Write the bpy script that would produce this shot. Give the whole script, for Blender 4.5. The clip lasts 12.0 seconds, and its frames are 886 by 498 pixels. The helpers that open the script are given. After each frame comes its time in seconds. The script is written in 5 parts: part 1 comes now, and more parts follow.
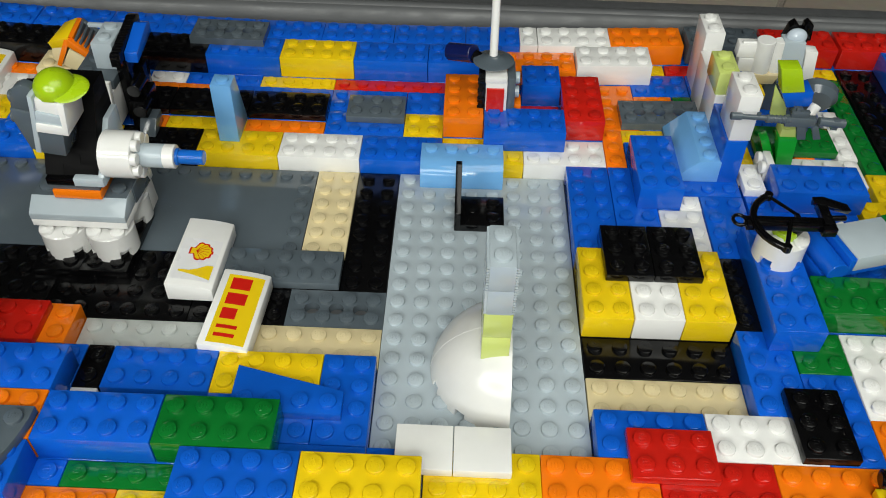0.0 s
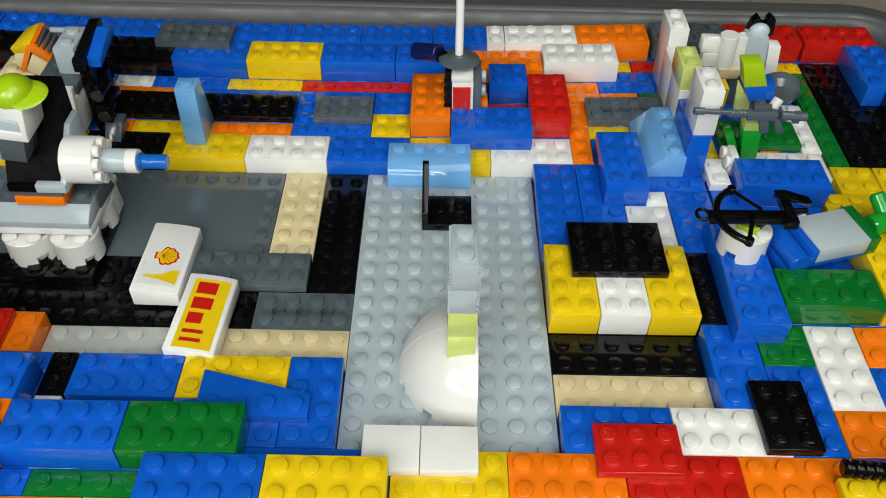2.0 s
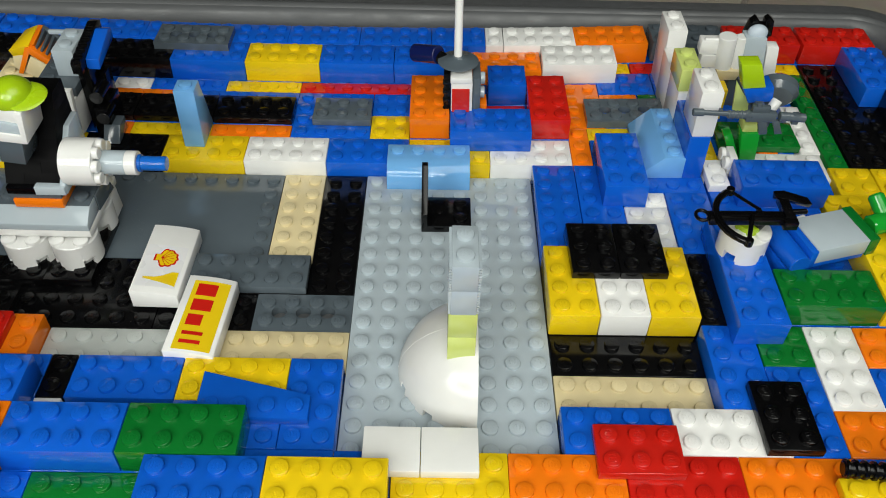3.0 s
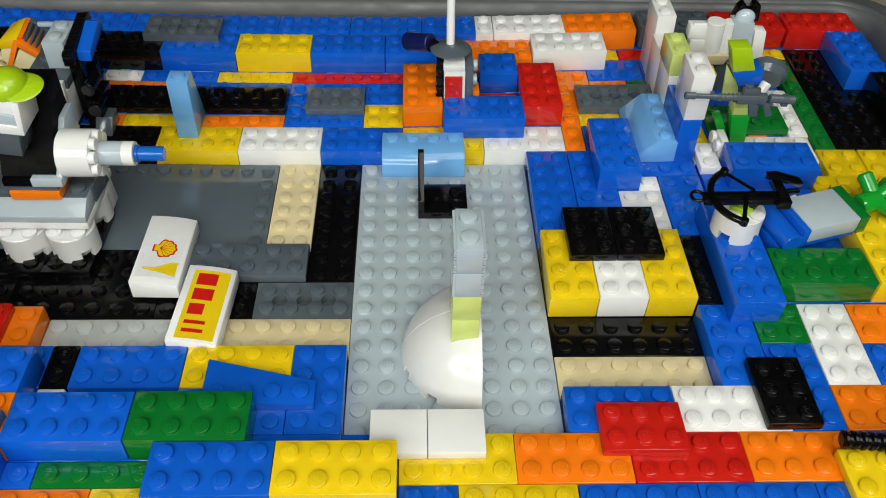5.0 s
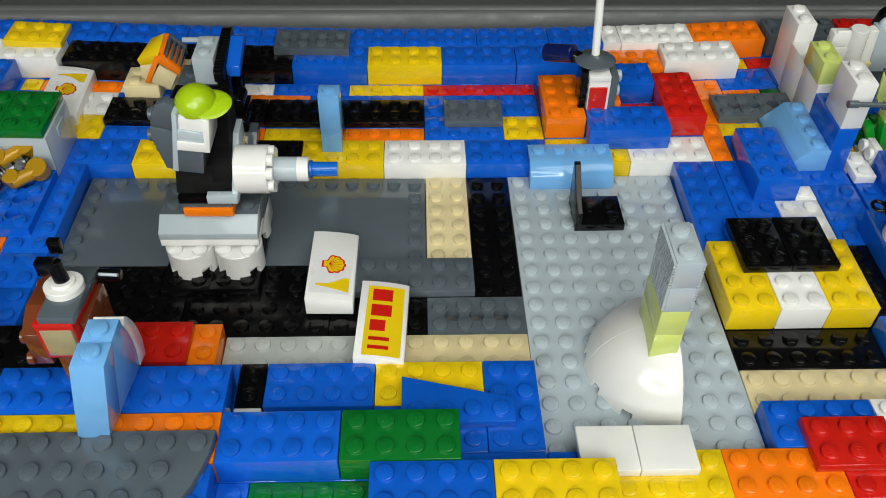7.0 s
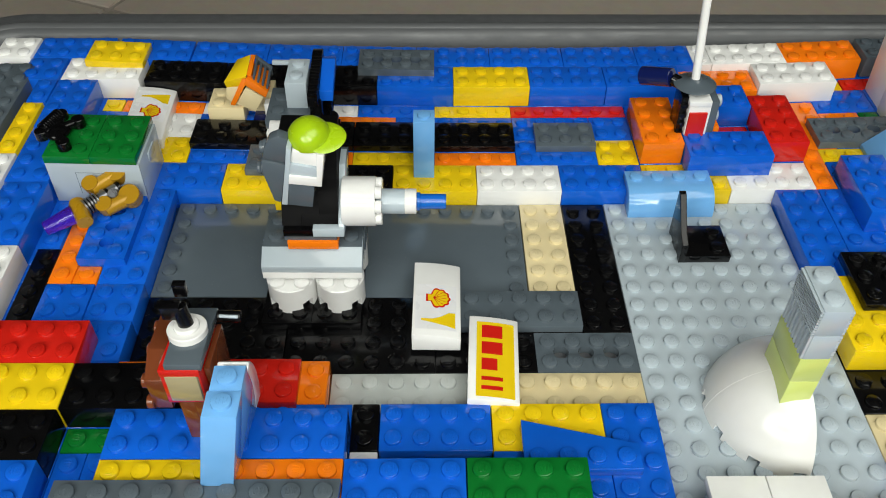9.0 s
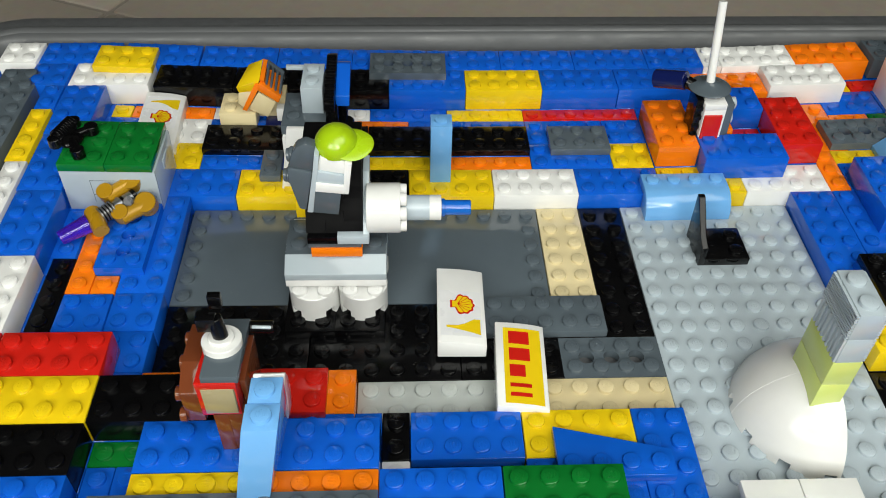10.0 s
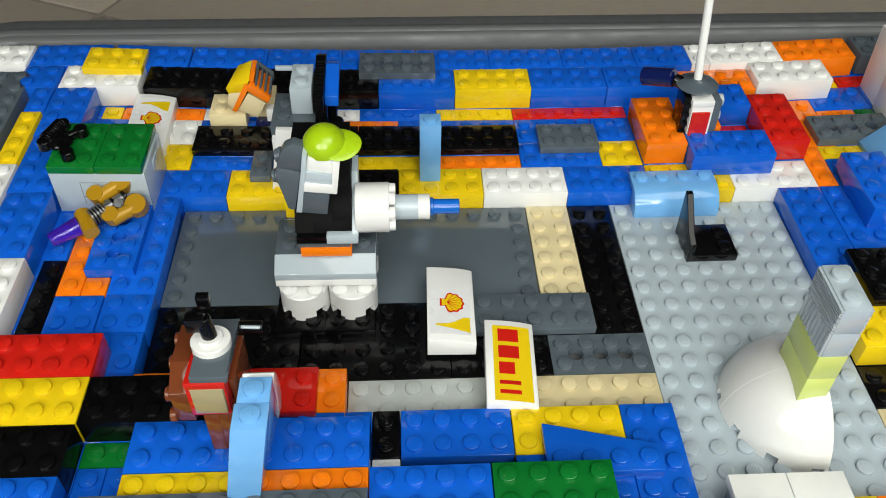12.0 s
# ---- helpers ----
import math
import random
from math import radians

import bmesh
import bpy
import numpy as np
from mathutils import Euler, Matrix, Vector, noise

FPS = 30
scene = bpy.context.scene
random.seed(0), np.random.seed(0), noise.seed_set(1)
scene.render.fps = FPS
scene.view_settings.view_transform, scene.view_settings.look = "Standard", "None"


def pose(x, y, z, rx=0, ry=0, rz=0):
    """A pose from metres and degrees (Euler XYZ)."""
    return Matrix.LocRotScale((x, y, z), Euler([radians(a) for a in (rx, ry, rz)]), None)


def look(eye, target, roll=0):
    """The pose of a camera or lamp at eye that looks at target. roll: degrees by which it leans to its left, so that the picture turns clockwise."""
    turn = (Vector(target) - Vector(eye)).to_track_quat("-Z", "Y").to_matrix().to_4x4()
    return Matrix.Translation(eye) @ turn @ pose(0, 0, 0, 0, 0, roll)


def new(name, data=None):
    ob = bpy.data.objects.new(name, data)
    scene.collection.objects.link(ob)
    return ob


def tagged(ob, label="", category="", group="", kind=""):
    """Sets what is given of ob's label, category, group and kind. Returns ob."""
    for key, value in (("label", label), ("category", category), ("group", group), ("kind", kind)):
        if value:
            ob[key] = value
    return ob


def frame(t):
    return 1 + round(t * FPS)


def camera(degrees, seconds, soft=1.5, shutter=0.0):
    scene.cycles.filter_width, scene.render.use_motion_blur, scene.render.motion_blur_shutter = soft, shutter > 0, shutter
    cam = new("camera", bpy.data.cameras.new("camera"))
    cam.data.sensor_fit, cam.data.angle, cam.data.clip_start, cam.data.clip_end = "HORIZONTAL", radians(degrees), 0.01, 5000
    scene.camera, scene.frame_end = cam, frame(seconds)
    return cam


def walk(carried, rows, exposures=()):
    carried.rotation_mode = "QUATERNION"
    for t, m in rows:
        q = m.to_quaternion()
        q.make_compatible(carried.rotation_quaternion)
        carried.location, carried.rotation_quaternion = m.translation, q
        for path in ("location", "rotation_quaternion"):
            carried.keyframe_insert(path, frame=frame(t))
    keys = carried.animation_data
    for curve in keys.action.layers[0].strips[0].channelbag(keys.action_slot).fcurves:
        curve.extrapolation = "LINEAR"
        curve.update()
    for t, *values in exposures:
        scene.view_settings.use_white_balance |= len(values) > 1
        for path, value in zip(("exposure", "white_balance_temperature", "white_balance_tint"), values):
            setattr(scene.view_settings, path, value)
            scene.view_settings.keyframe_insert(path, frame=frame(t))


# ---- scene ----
cam = camera(56.19, 12.0, 1.0)
PATH = [
    (0, (0.02147, -0.12654, 0.20528), (0.01822, 0.08947, -0.00288), 1.71),
    (0.5, (0.02108, -0.12700, 0.20495), (0.01833, 0.08978, -0.00242), 1.79),
    (1, (0.02184, -0.12675, 0.20520), (0.01860, 0.08969, -0.00251), 1.77),
    (1.5, (0.01917, -0.12633, 0.20485), (0.01351, 0.09027, -0.00264), 1.87),
    (2, (0.02740, -0.12639, 0.20576), (0.02971, 0.08942, -0.00262), 1.61),
    (2.5, (0.02687, -0.12651, 0.20534), (0.03100, 0.08949, -0.00281), 1.87),
    (3, (0.02659, -0.12660, 0.20549), (0.02989, 0.08982, -0.00224), 1.69),
    (4.8, (0.02059, -0.12989, 0.20447), (0.02920, 0.08589, -0.00377), 1.71),
    (5, (0.01992, -0.13026, 0.20435), (0.03083, 0.08490, -0.00442), 2.06),
    (5.5, (0.01228, -0.12929, 0.20428), (0.02279, 0.08564, -0.00476), 1.72),
    (6, (-0.00535, -0.12824, 0.20361), (0.00426, 0.08685, -0.00530), 1.60),
    (6.5, (-0.02191, -0.12736, 0.20322), (-0.01436, 0.08880, -0.00467), 1.13),
    (7, (-0.03475, -0.12562, 0.20314), (-0.02596, 0.09145, -0.00375), 1.08),
    (7.2, (-0.03860, -0.12509, 0.20311), (-0.03076, 0.09257, -0.00319), 0.93),
    (8.8, (-0.06152, -0.11272, 0.20576), (-0.05601, 0.10421, -0.00139), 0.63),
    (9, (-0.06449, -0.11129, 0.20605), (-0.06100, 0.10520, -0.00160), 0.50),
    (9.5, (-0.07856, -0.10855, 0.20641), (-0.06822, 0.10794, -0.00101), 1.12),
    (10, (-0.07834, -0.10841, 0.20680), (-0.06779, 0.10755, -0.00116), 1.23),
    (10.5, (-0.07779, -0.10896, 0.20666), (-0.06826, 0.10869, 0.00041), 0.73),
    (11, (-0.07920, -0.11006, 0.20691), (-0.06850, 0.10636, -0.00058), 0.92),
    (11.5, (-0.07680, -0.11076, 0.20680), (-0.06522, 0.10635, 0.00009), 0.89),
    (12, (-0.07607, -0.10944, 0.20770), (-0.06424, 0.10617, -0.00056), 0.95),
]
walk(cam, [(t, look(eye, target, roll)) for t, eye, target, roll in PATH], ((0.0, -0.33), (7.0, -0.33), (9.0, -0.16), (12.0, -0.1)))

# ---- world, lamps, exposure ----
world = bpy.data.worlds.new("room_air")
world.use_nodes = True
world.node_tree.nodes["Background"].inputs[0].default_value = (0.9, 0.95, 1.0, 1)
world.node_tree.nodes["Background"].inputs[1].default_value = 0.01
scene.world = world

# a wide unseen fill light added above the tray to brighten the top faces
overhead_data = bpy.data.lights.new("hanging_lamp", "AREA")
overhead_data.shape, overhead_data.size, overhead_data.size_y, overhead_data.energy = "RECTANGLE", 1.0, 0.75, 9.4
overhead_data.color = (0.985, 1.0, 0.93)
overhead = new("hanging_lamp", overhead_data)
overhead.matrix_world = look((0.34, -0.42, 0.98), (0.2, -0.15, 0.0))

# the ring-shaped work lamp hanging level behind the viewer: eight lengths of tube
RING, RING_R = Vector((-0.25, -0.78, 0.50)), 0.36
tube_data = bpy.data.lights.new("ring_lamp", "AREA")
tube_data.shape, tube_data.size, tube_data.size_y, tube_data.energy = "RECTANGLE", 0.29, 0.15, 1.2
tube_data.color = (0.985, 1.0, 0.93)
for i in range(8):
    a = radians(45 * i)
    m = look(RING + RING_R * Vector((math.cos(a), math.sin(a), 0)), (0.0, 0.05, 0.0)).to_3x3()
    n = m.col[2].normalized()
    side = Vector((-math.sin(a), math.cos(a), 0))
    side = (side - n * side.dot(n)).normalized()
    m = Matrix((side, n.cross(side), n)).transposed().to_4x4()
    m.translation = RING + RING_R * Vector((math.cos(a), math.sin(a), 0))
    new("ring_lamp", tube_data).matrix_world = m

# ---- units: one stud pitch and one plate height of the toy system ----
U, P = 0.008, 0.0032
SH, SR = 0.0011, 0.00246


# ---- materials ----
def plastic(name, rgb, rough=0.075, bump=0.02, clear=0.0):
    m = bpy.data.materials.new(name)
    m.use_nodes = True
    nt = m.node_tree
    n, l = nt.nodes, nt.links
    b = n["Principled BSDF"]
    tex = n.new("ShaderNodeTexCoord")
    info = n.new("ShaderNodeObjectInfo")
    add = n.new("ShaderNodeVectorMath")
    add.operation = "ADD"
    l.new(tex.outputs["Object"], add.inputs[0])
    l.new(info.outputs["Random"], add.inputs[1])
    big = n.new("ShaderNodeTexNoise")
    big.inputs["Scale"].default_value, big.inputs["Detail"].default_value = 90.0, 4.0
    fine = n.new("ShaderNodeTexNoise")
    fine.inputs["Scale"].default_value, fine.inputs["Detail"].default_value = 900.0, 3.0
    l.new(add.outputs[0], big.inputs["Vector"])
    l.new(add.outputs[0], fine.inputs["Vector"])
    hsv = n.new("ShaderNodeHueSaturation")
    hsv.inputs["Color"].default_value = (*rgb, 1)
    var = n.new("ShaderNodeMapRange")
    var.inputs["To Min"].default_value, var.inputs["To Max"].default_value = 0.93, 1.06
    l.new(info.outputs["Random"], var.inputs["Value"])
    smudge = n.new("ShaderNodeMapRange")
    smudge.inputs["From Min"].default_value, smudge.inputs["From Max"].default_value = 0.3, 0.75
    smudge.inputs["To Min"].default_value, smudge.inputs["To Max"].default_value = 1.03, 0.95
    l.new(big.outputs["Fac"], smudge.inputs["Value"])
    mul = n.new("ShaderNodeMath")
    mul.operation = "MULTIPLY"
    l.new(var.outputs[0], mul.inputs[0])
    l.new(smudge.outputs[0], mul.inputs[1])
    l.new(mul.outputs[0], hsv.inputs["Value"])
    l.new(hsv.outputs[0], b.inputs["Base Color"])
    ro = n.new("ShaderNodeMapRange")
    ro.inputs["From Min"].default_value, ro.inputs["From Max"].default_value = 0.3, 0.7
    ro.inputs["To Min"].default_value, ro.inputs["To Max"].default_value = rough * 0.7, rough * 1.5
    l.new(big.outputs["Fac"], ro.inputs["Value"])
    l.new(ro.outputs[0], b.inputs["Roughness"])
    bp = n.new("ShaderNodeBump")
    bp.inputs["Strength"].default_value, bp.inputs["Distance"].default_value = bump, 0.0002
    l.new(fine.outputs["Fac"], bp.inputs["Height"])
    l.new(bp.outputs[0], b.inputs["Normal"])
    b.inputs["IOR"].default_value = 1.53
    b.inputs["Transmission Weight"].default_value = clear
    return m


MAT = {
    "blue": plastic("blue_plastic", (0.005, 0.108, 0.60)),
    "yellow": plastic("yellow_plastic", (0.80, 0.56, 0.008)),
    "red": plastic("red_plastic", (0.56, 0.014, 0.008)),
    "orange": plastic("orange_plastic", (0.90, 0.20, 0.006)),
    "green": plastic("green_plastic", (0.004, 0.155, 0.022)),
    "brightgreen": plastic("bright_green_plastic", (0.01, 0.33, 0.03)),
    "white": plastic("white_plastic", (0.82, 0.82, 0.80)),
    "stone": plastic("neutral_light_grey_plastic", (0.46, 0.49, 0.47)),
    "darktan": plastic("dark_tan_plastic", (0.36, 0.30, 0.165)),
    "satin": plastic("satin_white_plastic", (0.83, 0.83, 0.81), 0.17),
    "lgray": plastic("light_grey_plastic", (0.435, 0.505, 0.55)),
    "dgray": plastic("dark_grey_plastic", (0.088, 0.111, 0.130), 0.14),
    "azure": plastic("azure_plastic", (0.008, 0.12, 0.52)),
    "black": plastic("black_plastic", (0.0024, 0.0024, 0.0028), 0.17),
    "matt_black": plastic("matt_black_plastic", (0.0024, 0.0024, 0.0028), 0.5),
    "tan": plastic("tan_plastic", (0.71, 0.60, 0.35)),
    "lblue": plastic("light_blue_plastic", (0.17, 0.43, 0.80)),
    "lblue_gloss": plastic("polished_light_blue_plastic", (0.17, 0.43, 0.80), 0.05, 0.01),
    "lime": plastic("lime_plastic", (0.37, 0.56, 0.008), 0.24),
    "pale": plastic("pale_lime_plastic", (0.60, 0.70, 0.20)),
    "brown": plastic("brown_plastic", (0.16, 0.042, 0.015)),
    "gold": plastic("pearl_gold_plastic", (0.44, 0.235, 0.008), 0.3),
    "navy": plastic("navy_plastic", (0.006, 0.012, 0.085), 0.12),
    "purple": plastic("clear_purple_plastic", (0.10, 0.03, 0.65), 0.08, 0.02, 0.7),
    "frost": plastic("pale_blue_grey_plastic", (0.50, 0.58, 0.66)),
    "silver": plastic("silver_ink", (0.30, 0.31, 0.33), 0.28),
}
MAT["silver"].node_tree.nodes["Principled BSDF"].inputs["Metallic"].default_value = 0.85
MAT["gold"].node_tree.nodes["Principled BSDF"].inputs["Metallic"].default_value = 0.15


def dusty(m, amount, rgb):
    """Fine dust and scuffs lying on a dark plastic."""
    nt = m.node_tree
    n, l = nt.nodes, nt.links
    tex = n.new("ShaderNodeTexCoord")
    spots = n.new("ShaderNodeTexVoronoi")
    spots.inputs["Scale"].default_value = 620.0
    wide = n.new("ShaderNodeTexNoise")
    wide.inputs["Scale"].default_value, wide.inputs["Detail"].default_value = 140.0, 5.0
    l.new(tex.outputs["Object"], spots.inputs["Vector"])
    l.new(tex.outputs["Object"], wide.inputs["Vector"])
    dot = n.new("ShaderNodeMapRange")
    dot.inputs["From Min"].default_value, dot.inputs["From Max"].default_value = 0.16, 0.08
    l.new(spots.outputs["Distance"], dot.inputs["Value"])
    patch = n.new("ShaderNodeMapRange")
    patch.inputs["From Min"].default_value, patch.inputs["From Max"].default_value = 0.52, 0.68
    l.new(wide.outputs["Fac"], patch.inputs["Value"])
    mul = n.new("ShaderNodeMath")
    mul.operation = "MULTIPLY"
    l.new(dot.outputs[0], mul.inputs[0])
    l.new(patch.outputs[0], mul.inputs[1])
    sc = n.new("ShaderNodeMath")
    sc.operation = "MULTIPLY"
    sc.inputs[1].default_value = amount
    l.new(mul.outputs[0], sc.inputs[0])
    mix = n.new("ShaderNodeMix")
    mix.data_type = "RGBA"
    mix.inputs["B"].default_value = (*rgb, 1)
    b = n["Principled BSDF"]
    l.new(b.inputs["Base Color"].links[0].from_socket, mix.inputs["A"])
    l.new(sc.outputs[0], mix.inputs["Factor"])
    l.new(mix.outputs["Result"], b.inputs["Base Color"])


dusty(MAT["black"], 0.55, (0.12, 0.11, 0.10))
dusty(MAT["dgray"], 0.25, (0.30, 0.30, 0.30))
MAT["black"].node_tree.nodes["Principled BSDF"].inputs["Specular IOR Level"].default_value = 0.32
MAT["matt_black"].node_tree.nodes["Principled BSDF"].inputs["Specular IOR Level"].default_value = 0.08


def tray_material():
    m = plastic("grey_tray_plastic", (0.088, 0.092, 0.096), 0.42, 0.3)
    return m


def tile_material():
    m = bpy.data.materials.new("beige_floor_tile")
    m.use_nodes = True
    n, l = m.node_tree.nodes, m.node_tree.links
    b = n["Principled BSDF"]
    tex = n.new("ShaderNodeTexCoord")
    a = n.new("ShaderNodeTexNoise")
    a.inputs["Scale"].default_value, a.inputs["Detail"].default_value = 6.0, 8.0
    c = n.new("ShaderNodeTexNoise")
    c.inputs["Scale"].default_value, c.inputs["Detail"].default_value = 160.0, 4.0
    l.new(tex.outputs["Object"], a.inputs["Vector"])
    l.new(tex.outputs["Object"], c.inputs["Vector"])
    mix = n.new("ShaderNodeMix")
    mix.data_type = "RGBA"
    mix.inputs["A"].default_value, mix.inputs["B"].default_value = (0.29, 0.25, 0.205, 1), (0.36, 0.315, 0.265, 1)
    l.new(a.outputs["Fac"], mix.inputs["Factor"])
    mx = n.new("ShaderNodeMix")
    mx.data_type, mx.blend_type = "RGBA", "MULTIPLY"
    mx.inputs["Factor"].default_value = 0.25
    l.new(mix.outputs["Result"], mx.inputs["A"])
    l.new(c.outputs["Color"], mx.inputs["B"])
    l.new(mx.outputs["Result"], b.inputs["Base Color"])
    b.inputs["Roughness"].default_value = 0.45
    bp = n.new("ShaderNodeBump")
    bp.inputs["Strength"].default_value, bp.inputs["Distance"].default_value = 0.15, 0.001
    l.new(c.outputs["Fac"], bp.inputs["Height"])
    l.new(bp.outputs[0], b.inputs["Normal"])
    return m


def paint_material(name, rgb):
    m = plastic(name, rgb, 0.7, 0.3)
    return m


# ---- mesh helpers ----
def link(name, mesh, material, parent=None, label=""):
    ob = new(name, mesh)
    if not mesh.materials:
        mesh.materials.append(None)
    ob.material_slots[0].link = "OBJECT"
    ob.material_slots[0].material = material
    if parent is not None:
        ob.parent = parent
    if label:
        tagged(ob, label)
    return ob


def to_mesh(name, bm, smooth=True):
    bmesh.ops.recalc_face_normals(bm, faces=bm.faces)
    me = bpy.data.meshes.new(name)
    bm.to_mesh(me)
    bm.free()
    if smooth:
        for f in me.polygons:
            f.use_smooth = True
        me.set_sharp_from_angle(angle=radians(38))
    return me


def part(name, bm, material, parent, label=""):
    return link(name, to_mesh(name, bm), material, parent, label)


def thing(name, x, y, z, label, category, turn=0.0, tilt=(0.0, 0.0), group=""):
    e = new(name)
    e.matrix_world = pose(x * U, y * U, z * P, tilt[0], tilt[1], turn)
    e.empty_display_size = 0.005
    return tagged(e, label, category, group)


def bevel(bm, width, segments=2, angle=30):
    edges = [e for e in bm.edges if len(e.link_faces) == 2 and e.calc_face_angle(0) > radians(angle)]
    bmesh.ops.bevel(bm, geom=edges, offset=width, segments=segments, profile=0.5, affect="EDGES", clamp_overlap=True)
    return bm


def box_bm(x0, y0, z0, x1, y1, z1, b=0.00022, seg=2, bm=None):
    """A rounded box, in metres."""
    own = bmesh.new()
    bmesh.ops.create_cube(own, size=1.0)
    for v in own.verts:
        v.co = Vector(((x0 + x1) / 2 + v.co.x * (x1 - x0), (y0 + y1) / 2 + v.co.y * (y1 - y0), (z0 + z1) / 2 + v.co.z * (z1 - z0)))
    if b:
        bevel(own, b, seg)
    if bm is None:
        return own
    return merge(bm, own)


def merge(bm, other):
    me = bpy.data.meshes.new("scratch")
    other.to_mesh(me)
    other.free()
    bm.from_mesh(me)
    bpy.data.meshes.remove(me)
    return bm


def prism(points, axis, lo, hi, b=0.0002, seg=2):
    """A flat outline of two coordinates, drawn out along an axis, with rounded edges; metres."""
    bm = bmesh.new()

    def place(u, v, w):
        return {"x": (w, u, v), "y": (u, w, v), "z": (u, v, w)}[axis]

    a = [bm.verts.new(place(u, v, lo)) for u, v in points]
    c = [bm.verts.new(place(u, v, hi)) for u, v in points]
    bm.faces.new(a)
    bm.faces.new(c)
    for i in range(len(points)):
        j = (i + 1) % len(points)
        bm.faces.new((a[i], a[j], c[j], c[i]))
    bmesh.ops.recalc_face_normals(bm, faces=bm.faces)
    if b:
        bevel(bm, b, seg, 25)
    return bm


def rod(profile, m=Matrix(), segments=32, cap=True):
    """A turned body: profile of (radius, height) in metres, about z, then placed by m."""
    bm = bmesh.new()
    rings = []
    for r, h in profile:
        rings.append([bm.verts.new((r * math.cos(2 * math.pi * k / segments), r * math.sin(2 * math.pi * k / segments), h)) for k in range(segments)])
    for a, c in zip(rings, rings[1:]):
        for k in range(segments):
            j = (k + 1) % segments
            bm.faces.new((a[k], a[j], c[j], c[k]))
    if cap:
        bm.faces.new(rings[0][::-1])
        bm.faces.new(rings[-1])
    bmesh.ops.transform(bm, matrix=m, verts=bm.verts)
    return bm


def cylinder(r, h, m=Matrix(), b=0.0002, segments=32):
    return rod([(r - b, 0), (r, b), (r, h - b), (r - b, h)], m, segments)


def stud_mesh():
    bm = rod([(SR, -0.0001), (SR, SH - 0.00032), (SR - 0.00009, SH - 0.00011), (SR - 0.0003, SH)], segments=20)
    for x, y0, y1 in ((-0.00118, -0.0010, 0.0009), (-0.00082, -0.0010, -0.0006), (-0.0004, -0.0011, 0.0011), (0.0, 0.0006, 0.0011), (0.0004, -0.0011, 0.0010), (0.0009, -0.0009, -0.0003), (0.00125, -0.0008, 0.0010)):
        box_bm(x - 0.00014, y0, SH - 0.0001, x + 0.00014, y1, SH + 0.000045, 0.00004, 1, bm)
    return to_mesh("stud", bm)


STUD = stud_mesh()
BODIES = {}
rng = random.Random(4)


def body_mesh(nx, ny, h):
    key = (nx, ny, h)
    if key not in BODIES:
        g = 0.0001
        BODIES[key] = to_mesh("brick_body", box_bm(-nx * U / 2 + g, -ny * U / 2 + g, 0, nx * U / 2 - g, ny * U / 2 - g, h * P - 0.00004, 0.00036))
    return BODIES[key]


NAMES = {"blue": "bright blue", "yellow": "yellow", "red": "red", "orange": "orange", "green": "dark green", "white": "white", "lgray": "light grey", "dgray": "dark grey", "stone": "neutral light grey",
         "black": "black", "tan": "tan", "lblue": "light blue", "lime": "lime green", "pale": "pale lime", "brown": "brown"}
PLACED = []


def studs_on(ob, cells, top, material, cx, cy):
    for sx, sy in cells:
        s = link("stud", STUD, material, ob)
        s.location = ((sx - cx) * U, (sy - cy) * U, top)
        s.rotation_euler = (0, 0, [0.0, math.pi / 2][int(abs(cx * 2 + cy * 2)) % 2])


def brick(color, x, y, nx, ny, p0=-1, p1=2, studs=None, dx=0.0, dy=0.0, turn=0.0):
    """One piece of the toy system on the stud grid: from plate level p0 to p1."""
    h = p1 - p0
    cx, cy = x + nx / 2, y + ny / 2
    kind = "toy_plate" if h == 1 else "toy_brick"
    ob = link(kind, body_mesh(nx, ny, h), MAT[color])
    jx, jy, jr = rng.uniform(-0.008, 0.008), rng.uniform(-0.008, 0.008), rng.uniform(-0.12, 0.12)
    ob.matrix_world = pose((cx + dx + jx) * U, (cy + dy + jy) * U, p0 * P, 0, 0, turn + jr)
    word = "plate" if h == 1 else "brick"
    tagged(ob, f"glossy {NAMES[color]} plastic toy {word}, {min(nx, ny):g} by {max(nx, ny):g} studs", f"toy {word}", f"{NAMES[color]} toy {word}s")
    if studs is None:
        studs = [(x + i + 0.5, y + j + 0.5) for i in range(int(nx)) for j in range(int(ny))]
    studs_on(ob, studs, h * P, MAT[color], cx, cy)
    PLACED.append((x, y, nx, ny, p0, p1))
    return ob


def row(color, x, y, widths, ny, p0=-1, p1=2, **more):
    for w in widths:
        brick(color, x, y, w, ny, p0, p1, **more)
        x += w


# ---- setting: room, floor tiles, tray ----
FLOOR_Z = -0.012


